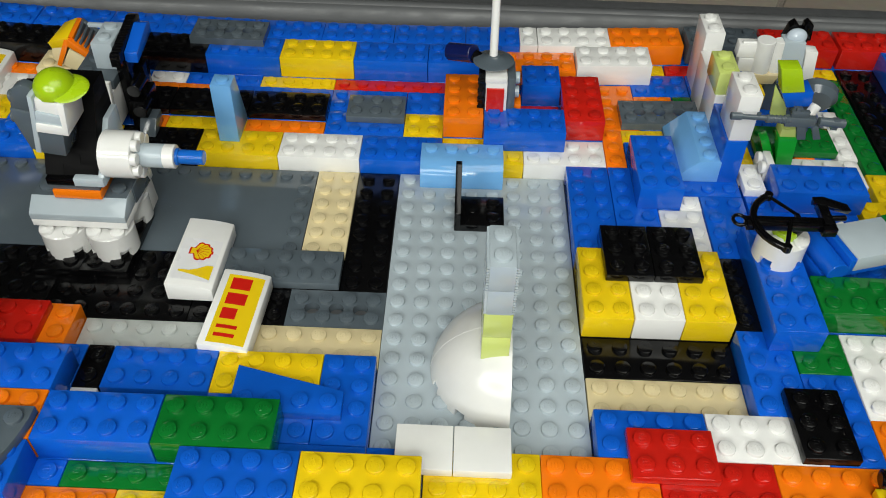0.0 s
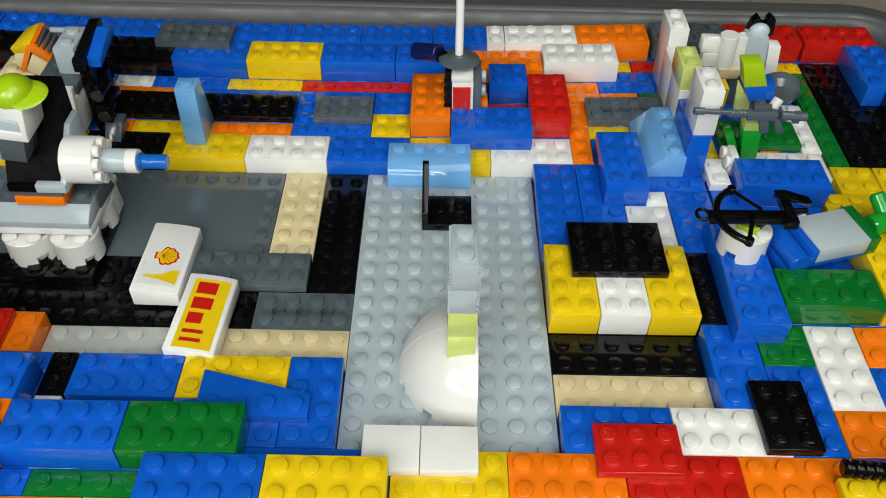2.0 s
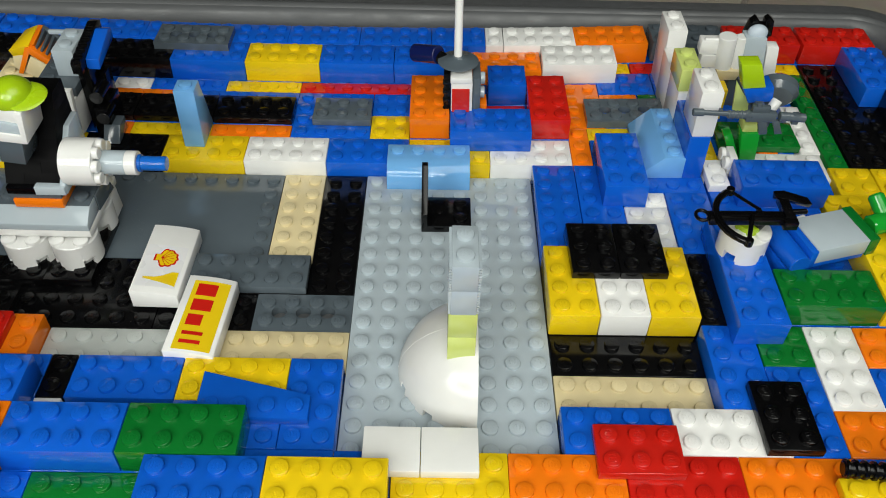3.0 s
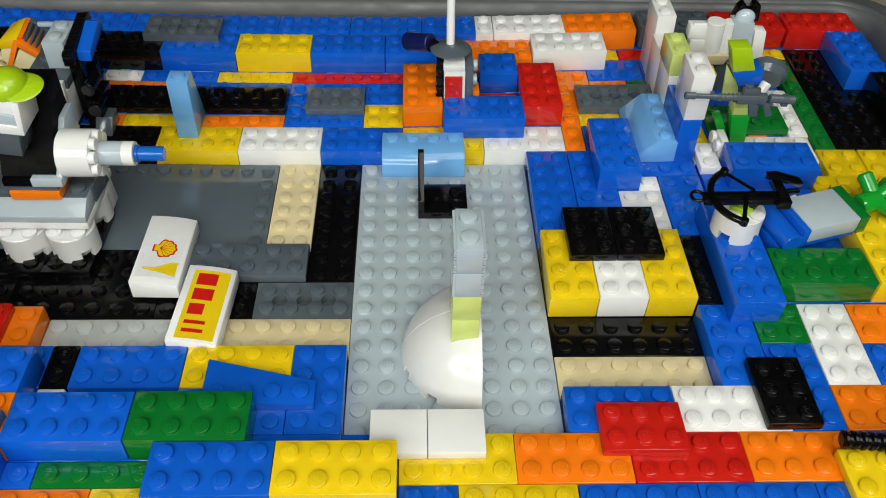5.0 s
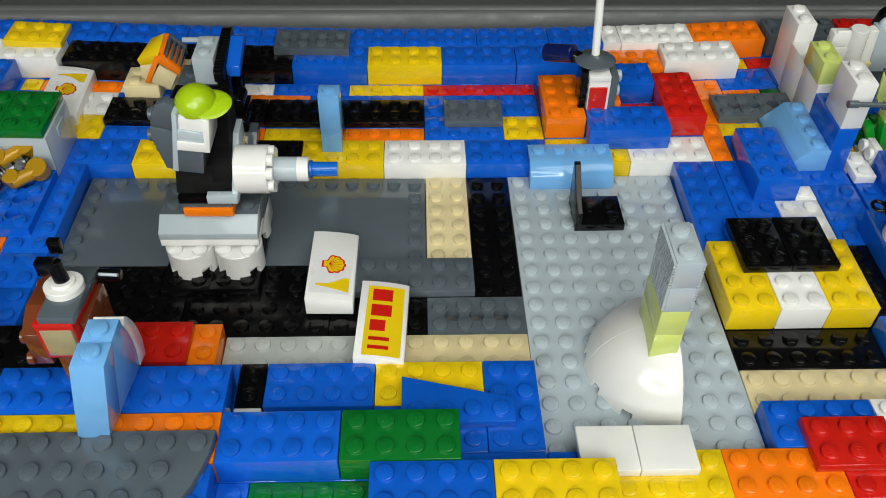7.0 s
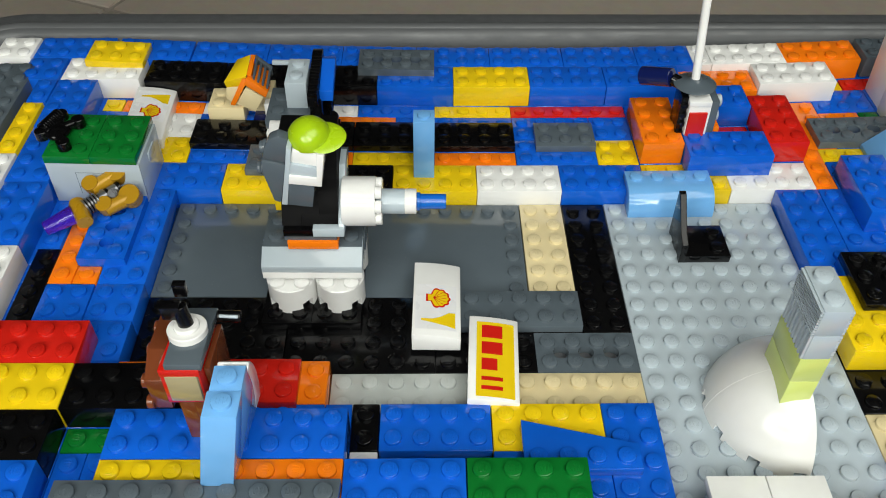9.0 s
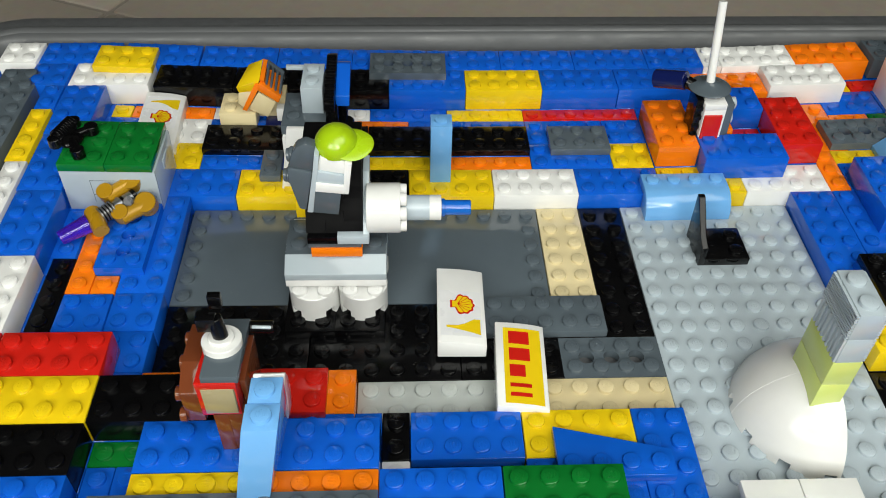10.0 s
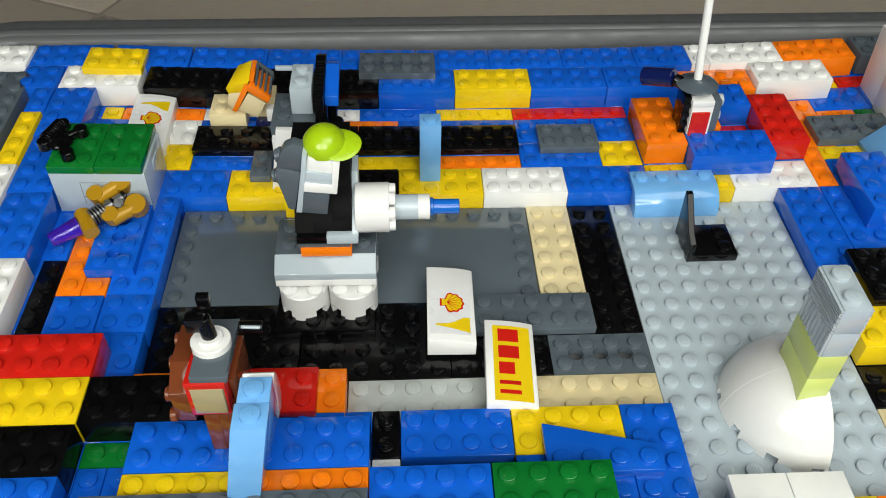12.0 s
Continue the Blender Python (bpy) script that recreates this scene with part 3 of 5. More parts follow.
# ---- white dome with its turret ----
def dome():
    k = kit("dome_building", 5, 4.22, 0, "smooth white half dome with a narrow turret on the runway", "toy building")
    R, drop, n, m = 2.99 * U, 0.33 * U, 64, 26
    low = math.asin(0.33 / 2.99)
    bm = bmesh.new()
    grid = []
    for i in range(n + 1):
        a = math.pi / 2 + math.pi * i / n
        col = []
        for j in range(m + 1):
            e = low + (math.pi / 2 - low) * j / m
            col.append(bm.verts.new((R * math.cos(e) * math.cos(a), R * math.cos(e) * math.sin(a), R * math.sin(e) - drop)))
        grid.append(col)
    for i in range(n):
        for j in range(m):
            if j < 2 and (i % 11) in (5, 6, 7):
                continue
            bm.faces.new((grid[i][j], grid[i + 1][j], grid[i + 1][j + 1], grid[i][j + 1]))
    bmesh.ops.remove_doubles(bm, verts=bm.verts, dist=1e-6)
    bmesh.ops.recalc_face_normals(bm, faces=bm.faces)
    bmesh.ops.solidify(bm, geom=bm.faces[:], thickness=0.0012)
    shell = part("shell", bm, MAT["satin"], k)
    seam = bmesh.new()
    prev = None
    for a in range(96, 181 - 6, 3):
        x, z = math.cos(radians(a)), math.sin(radians(a))
        q = [seam.verts.new((R * x * s, y, R * z * s - drop)) for s, y in ((0.999, 0.0001), (1.0025, 0.0001), (1.0025, -0.0001), (0.999, -0.0001))]
        if prev:
            for i in range(4):
                j = (i + 1) % 4
                seam.faces.new((prev[i], prev[j], q[j], q[i]))
        prev = q
    part("mould_seam", seam, MAT["satin"], shell)
    arc = [(4.22 + 2.9 * math.cos(radians(a)), 7.25 * math.sin(radians(a)) - 0.82) for a in range(8, 173, 6)]
    pri(k, "cut_wall", "white", arc, "x", 4.86, 5.0)
    blk(k, "turret_base", "pale", (3.87, 2.97, 5.0), (4.87, 4.97, 8.4), "pale lime block")
    blk(k, "turret_base", "pale", (3.87, 2.97, 8.42), (4.87, 4.97, 11.4), "pale lime block")
    lo = blk(k, "turret_brick", "lgray", (3.93, 2.97, 11.4), (4.81, 4.97, 14.3), "light grey brick with ridged sides")
    up = blk(k, "turret_brick", "lgray", (3.93, 2.97, 14.3), (4.81, 4.97, 17.2), "light grey brick with ridged sides", [(4.37, 3.47), (4.37, 4.47)])
    for i in range(9):
        z = 14.4 + i * 0.31
        for x0, x1, ob, q in ((3.84, 3.95, up, z), (4.79, 4.90, up, z), (4.79, 4.90, lo, z - 2.9)):
            a, b = at(k, x0, 2.99, q), at(k, x1, 4.95, q + 0.17)
            part("ridge", box_bm(a.x, a.y, a.z, b.x, b.y, b.z, 0), MAT["lgray"], ob)
    for i in range(9):
        a, b = at(k, 3.84, 3.0 + i * 0.22, 11.45), at(k, 3.95, 3.11 + i * 0.22, 14.25)
        part("ridge", box_bm(a.x, a.y, a.z, b.x, b.y, b.z, 0), MAT["lgray"], lo)


def smooth_tile(color, x, y, nx, ny, p, label, turn=0.0):
    ob = link("toy_tile", to_mesh("tile_body", box_bm(-nx * U / 2 + 0.0001, -ny * U / 2 + 0.0001, 0, nx * U / 2 - 0.0001, ny * U / 2 - 0.0001, P, 0.0003)), MAT[color])
    ob.matrix_world = pose((x + nx / 2) * U, (y + ny / 2) * U, p * P, 0, 0, turn)
    tagged(ob, label, "toy tile")
    return ob


dome()
smooth_tile("white", 1, -1.05, 2, 1.8, 2, "smooth white plastic tile beside the dome")
smooth_tile("white", 3, -1.05, 2, 1.8, 2, "smooth white plastic tile beside the dome")


def chair():
    k = kit("toy_chair", 4, 13, 0, "glossy black plastic toy chair on the runway", "toy chair")
    seat = blk(k, "seat", "black", (3, 12, 0), (5, 14, 1), "", [(4.5, 12.5), (4.5, 13.5)])
    pri(k, "backrest", "black", [(12, 0), (14, 0), (14, 6.2), (13.75, 6.2), (12.55, 3.2), (12, 2.6)], "x", 2.74, 3.02)
    cyl(k, "pin_mark", "black", (3.55, 13, 0.98), (3.55, 13, 1.06), 0.16)


chair()


def wedge_plate():
    pts = [(-5, 1), (-1, 1), (-1, 2), (-5, 3)]
    ob = link("toy_wedge_plate", to_mesh("wedge_body", prism([(x * U, y * U) for x, y in pts], "z", 0, P, 0.0002)), MAT["blue"])
    ob.matrix_world = pose(0, 0, 2 * P)
    tagged(ob, "bright blue plastic wing-shaped wedge plate", "toy plate")
    studs_on(ob, [(x + 0.5, 1.5) for x in range(-5, -1)], P, MAT["blue"], 0, 0)


wedge_plate()


# ---- plates with round holes between their studs ----
def holed_plate(color, x, y, nx, ny, p0, holes):
    """Square cells with a round bore at each hole, plain cells elsewhere."""
    bm = bmesh.new()
    top, low = P - 0.00004, 0.0
    along = nx >= ny
    xs = [0] + ([i + 0.5 for i in range(nx)] if along else [nx / 2 - 0.5, nx / 2 + 0.5]) + [nx]
    ys = [0] + ([j + 0.5 for j in range(ny)] if not along else [ny / 2 - 0.5, ny / 2 + 0.5]) + [ny]
    xs, ys = sorted(set(xs)), sorted(set(ys))
    cells = {}
    for x0, x1 in zip(xs, xs[1:]):
        for y0, y1 in zip(ys, ys[1:]):
            c = (round((x0 + x1) / 2, 2), round((y0 + y1) / 2, 2))
            if c in holes and x1 - x0 == 1 and y1 - y0 == 1:
                n = 24
                out, inn, bot = [], [], []
                for i in range(n):
                    a = 2 * math.pi * (i + 0.5) / n
                    s = 0.5 / max(abs(math.cos(a)), abs(math.sin(a)))
                    out.append(bm.verts.new(((c[0] + s * math.cos(a)) * U, (c[1] + s * math.sin(a)) * U, top)))
                    inn.append(bm.verts.new(((c[0] + 0.31 * math.cos(a)) * U, (c[1] + 0.31 * math.sin(a)) * U, top)))
                    bot.append(bm.verts.new(((c[0] + 0.31 * math.cos(a)) * U, (c[1] + 0.31 * math.sin(a)) * U, low)))
                corner = {}
                for q, (u, v) in {3: (x1, y1), 9: (x0, y1), 15: (x0, y0), 21: (x1, y0)}.items():
                    corner[q - 1] = bm.verts.new((u * U, v * U, top))
                for i in range(n):
                    j = (i + 1) % n
                    if i in corner:
                        bm.faces.new((inn[i], out[i], corner[i], out[j], inn[j]))
                    else:
                        bm.faces.new((inn[i], out[i], out[j], inn[j]))
                    bm.faces.new((inn[i], inn[j], bot[j], bot[i]))
            else:
                bm.faces.new([bm.verts.new((u * U, v * U, top)) for u, v in ((x0, y0), (x1, y0), (x1, y1), (x0, y1))])
    g = 0.0
    rim = ((g, g), (nx * U - g, g), (nx * U - g, ny * U - g), (g, ny * U - g))
    for (u0, v0), (u1, v1) in zip(rim, rim[1:] + rim[:1]):
        bm.faces.new([bm.verts.new(q) for q in ((u0, v0, low), (u1, v1, low), (u1, v1, top), (u0, v0, top))])
    bmesh.ops.remove_doubles(bm, verts=bm.verts, dist=1e-6)
    ob = link("toy_plate", to_mesh("holed_body", bm), MAT[color])
    ob.matrix_world = pose(x * U, y * U, p0 * P)
    tagged(ob, f"{NAMES[color]} plastic toy plate with round holes, {min(nx, ny)} by {max(nx, ny)} studs", "toy plate", f"{NAMES[color]} toy plates")
    studs_on(ob, [(i + 0.5, j + 0.5) for i in range(nx) for j in range(ny)], P, MAT[color], 0, 0)
    PLACED.append((x, y, nx, ny, p0, p0 + 1))


holed_plate("dgray", -4, 6, 4, 2, -1, [(1, 1), (2, 1), (3, 1)])
holed_plate("dgray", -12, 24, 4, 2, 5, [(1, 1), (2, 1), (3, 1)])
holed_plate("dgray", 11, 19, 4, 2, 2, [(1, 1), (2, 1), (3, 1)])
holed_plate("blue", -23, 11, 2, 4, 2, [(1, 1), (1, 2), (1, 3)])


# ---- petrol station signs ----
def sign(x, y, p, turn, tilt, kind, label, flip=False):
    """A curved tile, high along one long side; printed sheet lies on the curve."""
    k = kit("petrol_sign", x, y, p, label, "toy sign", "petrol signs")
    k.matrix_world = pose(x * U, y * U, p * P, tilt[0], tilt[1], turn)
    W, L = 1.92, 4.0

    def h(u):
        return 0.8 + 1.5 * math.sqrt(max(0.0, 1 - (max(u, 0.0) / 2.35) ** 2)) - 0.0

    sec = [(x, p), (x + W, p)] + [(x + W * i / 12, p + h(W * i / 12)) for i in range(12, -1, -1)]
    pri(k, "body", "white", sec, "y", y, y + L, edge=0.0003)
    red, yel = MAT["red"], MAT["yellow"]

    def sheet(name, pts, mat, lift, tag):
        bm = bmesh.new()
        if flip:
            pts = [(u, L - v) for u, v in pts]
        us = [q[0] for q in pts]
        f = bm.faces.new([bm.verts.new((u, v, 0)) for u, v in pts])
        lo, hi = min(us), max(us)
        n = max(1, int((hi - lo) / 0.15))
        for i in range(1, n):
            c = lo + (hi - lo) * i / n
            bmesh.ops.bisect_plane(bm, geom=bm.verts[:] + bm.edges[:] + bm.faces[:], plane_co=(c, 0, 0), plane_no=(1, 0, 0))
        for v in bm.verts:
            u, w = v.co.x, v.co.y
            v.co = Vector((u * U, w * U, h(u) * P + lift))
        return part(name, bm, mat, k, tag)

    def scallop(a):
        return 0.56 + 0.07 * abs(math.sin(7 * math.pi * (a + 110) / 220))

    def fan(cx, cy, s, turn):
        out = [(-0.36, 0.22), (-0.58, 0.24), (-0.58, -0.24), (-0.36, -0.22)] + [(scallop(a) * math.cos(radians(a)) - 0.05, scallop(a) * math.sin(radians(a))) for a in range(-110, 111, 4)]
        ca, sa = math.cos(radians(turn)), math.sin(radians(turn))
        return [(cx + s * (u * ca - v * sa), cy + s * (u * sa + v * ca)) for u, v in out]

    if kind == "fan":
        sheet("sticker", [(0.12, 0.35), (1.75, 0.35), (1.75, 2.75), (0.12, 2.75)], plastic("white_sticker", (0.78, 0.78, 0.79), 0.25, 0.02), 0.00005, "white sticker sheet")
        sheet("fan_outline", fan(1.02, 2.0, 0.86, 0), red, 0.0001, "red outline of a fan shape")
        sheet("fan_shape", fan(1.02, 2.0, 0.72, 0), yel, 0.00015, "yellow fan shape")
        for a in range(-60, 61, 20):
            t = radians(a)
            c, s = math.cos(t), math.sin(t)
            bx, by = 0.82, 2.0
            pts = [(bx + 0.0 * c - 0.012 * s, by + 0.0 * s + 0.012 * c), (bx + 0.0 * c + 0.012 * s, by - 0.012 * c), (bx + 0.52 * c + 0.012 * s, by + 0.52 * s - 0.012 * c), (bx + 0.52 * c - 0.012 * s, by + 0.52 * s + 0.012 * c)]
            sheet("fan_rib", pts, red, 0.0002, "thin red rib")
        sheet("swoosh", [(0.35, 0.78), (1.7, 0.48), (1.7, 1.28), (1.45, 1.25), (1.1, 1.0), (0.8, 0.88), (0.35, 0.88)], yel, 0.0001, "yellow swoosh stripe")
    else:
        sheet("yellow_panel", [(0.3, 0.15), (1.75, 0.15), (1.75, 3.72), (0.3, 3.72)], yel, 0.00005, "yellow printed panel")
        for v0, v1, u0, u1 in ((2.92, 3.55, 0.5, 1.3), (2.12, 2.72, 0.5, 1.3), (1.36, 1.92, 0.5, 1.1), (0.88, 1.06, 0.5, 1.3), (0.46, 0.64, 0.5, 1.3)):
            sheet("lettering_bar", [(u0, v0), (u1, v0), (u1, v1), (u0, v1)], red, 0.00012, "plain red bar of lettering")
    return k


sign(-8.92, 6.95, 0.55, -1.0, (0, 0), "fan", "white curved sign tile with yellow fan emblem")
sign(-6.85, 3.95, 0.55, -3.0, (0, 0), "bars", "white curved sign tile with red and yellow print")


# ---- the robot with a cap on the dark plate ----
def robot():
    k = kit("toy_robot", -13, 11, 0, "brick-built robot with lime cap and white barrel arm", "toy robot")
    for x in (-14.0, -12.0):
        blk(k, "foot_plate", "black", (x - 1, 8.2, 0), (x + 1, 12.2, 1), "black plate", [(x + a, 8.75 - 0.05) for a in (-0.5, 0.5)])
    for x in (-13.85, -11.87):
        round_brick(k, "foot", "white", x, 9.72, 1, 4.1, label="white round brick")
        round_brick(k, "rear_foot", "white", x, 11.75, 1, 4.1, False, "white round brick")
    blk(k, "base_plate", "white", (-14.88, 9.3, 4.6), (-10.9, 12.9, 5.5))
    blk(k, "under_plate", "lgray", (-14.7, 9.9, 4.1), (-11.1, 12.6, 4.6))
    pri(k, "front_slope", "lgray", [(9.28, 5.5), (9.28, 6.3), (9.95, 7.44), (10.6, 7.44), (10.6, 5.5)], "x", -14.88, -10.9, "light grey sloped beam")
    blk(k, "hip_plate", "dgray", (-14.87, 9.97, 6.4), (-10.92, 12.0, 7.5), "dark grey plate", [(-14.38, 10.5), (-14.38, 11.5), (-11.38, 10.5), (-11.38, 11.5)])
    pri(k, "rear_slope", "dgray", [(10.6, 5.5), (12.4, 4.9), (12.0, 7.5), (10.6, 7.5)], "x", -10.92, -10.84)
    pri(k, "rear_skirt", "white", [(11.9, 1.2), (12.9, 1.2), (12.6, 6.6), (12.0, 7.0)], "x", -11.4, -10.93, "white rear skirt")
    blk(k, "orange_plate", "orange", (-13.8, 9.75, 7.6), (-11.82, 12.0, 8.6), "orange plate")
    blk(k, "waist_plate", "dgray", (-13.9, 9.85, 8.6), (-11.85, 12.0, 9.3), "dark grey plate")
    blk(k, "yellow_tile", "yellow", (-14.6, 12.1, 7.5), (-13.8, 13.6, 9.6), "yellow block")
    blk(k, "belly_tile", "black", (-13.9, 9.75, 9.3), (-11.95, 12.4, 10.2), "black tile")
    for i in range(8):
        y0, q, c = 10.0 + 0.22 * i, 10.2 + i, (-13.2, -12.5)[i % 2]
        for x0, x1 in ((-13.95, c), (c + 0.01, -11.78)):
            pri(k, "torso_tile", "matt_black", [(y0, q), (y0 + 0.22, q + 1), (12.8, q + 1), (12.8, q)], "x", x0, x1, "black tile", edge=0.0)
    pri(k, "side_plate", "lgray", [(9.85, 9.3), (9.85, 10.3), (11.7, 14.4), (12.7, 14.4), (12.7, 9.3)], "x", -11.77, -11.53, "light grey side plate")
    blk(k, "front_strip", "lgray", (-12.75, 9.7, 9.4), (-11.54, 10.04, 10.35), "light grey strip")
    c = (10.82, 11.6)
    drum = cyl(k, "barrel", "white", (-11.62, *c), (-10.32, *c), 0.98, "white round barrel", segments=48)
    for a in range(8):
        t = radians(45 * a + 22.5)
        cyl(k, "barrel_knob", "white", (-10.4, c[0] + 0.72 * math.cos(t), c[1] + 0.72 * 2.5 * math.sin(t)), (-10.08, c[0] + 0.72 * math.cos(t), c[1] + 0.72 * 2.5 * math.sin(t)), 0.25, segments=20)
    blk(k, "barrel_clip", "lgray", (-11.64, 10.45, 10.6), (-11.35, 10.75, 12.0), "light grey clip")
    cyl(k, "nozzle", "lgray", (-10.3, *c), (-9.2, *c), 0.5, "light grey nozzle")
    cyl(k, "nozzle_ring", "white", (-9.22, *c), (-8.75, *c), 0.5, "white ring")
    cyl(k, "pin", "azure", (-8.8, *c), (-7.6, *c), 0.3, "blue connector pin")
    cyl(k, "pin_collar", "azure", (-8.75, *c), (-8.6, *c), 0.36)
    # head and visor
    pri(k, "jaw", "dgray", [(-13.52, 13.7), (-12.6, 13.4), (-12.44, 16.1), (-13.39, 16.4)], "y", 9.62, 11.0, "dark grey block")
    pri(k, "face", "white", [(-13.37, 16.4), (-12.17, 16.05), (-11.98, 19.6), (-12.24, 19.7), (-12.32, 17.0), (-13.3, 17.35)], "y", 9.52, 11.2, "white angled face plate")
    pri(k, "visor", "lgray", [(-13.3, 17.34), (-12.33, 17.02), (-12.26, 18.0), (-13.21, 18.55)], "y", 9.6, 11.1, "light grey bar")
    pri(k, "brow", "white", [(-13.23, 18.55), (-12.28, 18.05), (-12.25, 19.5), (-13.11, 19.9)], "y", 9.7, 11.1, "white block")
    pri(k, "neck_plate", "lgray", [(-13.74, 13.8), (-13.52, 13.75), (-13.36, 16.4), (-13.2, 18.6), (-13.12, 20.2), (-13.28, 20.4), (-13.39, 18.6)], "y", 9.58, 10.4, "light grey plate")
    # backpack: a wedge with two nozzles
    lower = [(-13.8, 13.4), (-13.44, 17.9), (-14.3, 18.4), (-14.33, 16.9), (-14.22, 15.6), (-14.06, 13.6)]
    upper = [(-13.44, 17.95), (-13.25, 20.6), (-13.6, 21.0), (-13.93, 20.6), (-14.12, 19.8), (-14.28, 18.45)]
    pri(k, "backpack", "dgray", lower, "y", 9.86, 10.4, "dark grey wedge backpack", edge=0.0005)
    pri(k, "backpack_top", "dgray", upper, "y", 9.92, 10.4, "dark grey wedge top", edge=0.0005)
    for p, x in ((19.2, -14.2), (16.9, -14.4)):
        cyl(k, "rocket_nozzle", "dgray", (-13.9, 10.3, p), (x, 10.3, p - 0.1), 0.3, "dark grey nozzle", segments=24)
        cyl(k, "nozzle_tip", "dgray", (x, 10.3, p - 0.1), (x - 0.14, 10.3, p - 0.13), 0.25, "dark grey nozzle", segments=24)
    # cap
    o = (-12.56, 10.45, 20.0)
    cap = blob(k, "cap", "lime", o, (0.79, 0.82, 0.74), "lime green cap", cut=-0.2)
    bm = bmesh.new()
    bmesh.ops.create_uvsphere(bm, u_segments=32, v_segments=12, radius=1.0)
    oo = at(k, -11.98, 10.32, 20.35)
    for v in bm.verts:
        x = v.co.x
        v.co = oo + Vector((x * 0.76 * U, v.co.y * 0.74 * U * (1 - 0.1 * x), (v.co.z * 0.09 + 0.16 * v.co.y - 0.08 * v.co.y ** 2 - 0.03 * x) * U))
    part("peak", bm, MAT["lime"], cap, "curved cap peak")


robot()


# ---- the machine behind the robot ----
def machine():
    k = kit("toy_machine", -14.8, 18, 2, "white and grey brick-built machine with black track", "toy machine")
    pri(k, "front_panel", "white", [(-16.05, 2.0), (-13.95, 2.0), (-13.7, 10.3), (-15.54, 10.4)], "y", 16.55, 16.85, "white panel")
    blk(k, "panel_rib", "white", (-15.6, 16.85, 4), (-14.2, 17.3, 7.0), "white rib")
    blk(k, "core", "white", (-15.9, 17.3, 3), (-14.0, 19.7, 7.8), "white block")
    blk(k, "deck_plate", "dgray", (-15.95, 17.6, 7.8), (-13.95, 20.3, 9.0), "dark grey plate", [(-15.45, 18.35), (-15.42, 19.45)])
    blk(k, "post", "lgray", (-15.05, 18.6, 9.0), (-14.07, 20.7, 12.4), "light grey tall brick", [(-14.57, 19.2), (-14.57, 20.2)])
    pri(k, "track_frame", "black", [(17.9, 10.4), (21.3, 11.2), (21.3, 12.9), (20.9, 13.2), (17.9, 11.9)], "x", -13.97, -13.5, "black track beam")
    for i in range(7):
        blk(k, "track_link", "black", (-13.95, 17.96 + 0.42 * i, 11.75 + 0.16 * i), (-13.52, 18.2 + 0.42 * i, 12.15 + 0.16 * i), edge=0.00015)
    pri(k, "blue_slope", "blue", [(18.4, 10.4), (20.8, 11.3), (20.8, 12.6), (20.4, 12.9), (18.5, 11.6)], "x", -13.48, -12.86, "blue slope")
    blk(k, "column", "black", (-13.95, 18.3, 2), (-13.4, 20.2, 10.6), "black column")
    blk(k, "track_side", "black", (-13.4, 19.2, 2.4), (-13.05, 20.0, 8.6), "black track side")
    blk(k, "side_arm", "black", (-13.5, 17.6, 2.1), (-12.7, 19.4, 6.2), "black jointed arm")
    for a, b in (((-13.0, 17.4, 8.0), (-13.0, 18.6, 8.0)), ((-12.9, 17.3, 5.2), (-12.9, 18.4, 5.2))):
        cyl(k, "arm_pin", "black", a, b, 0.33, segments=24)
    pri(k, "rear_slope", "dgray", [(17.0, 2.1), (18.4, 2.1), (18.4, 3.9), (17.6, 3.9)], "x", -13.1, -12.3, "dark grey slope")
    blk(k, "cross_axle", "lgray", (-15.9, 20.6, 11.6), (-14.2, 20.8, 12.1), "light grey axle")
    return k


machine().location.x += 0.15 * U


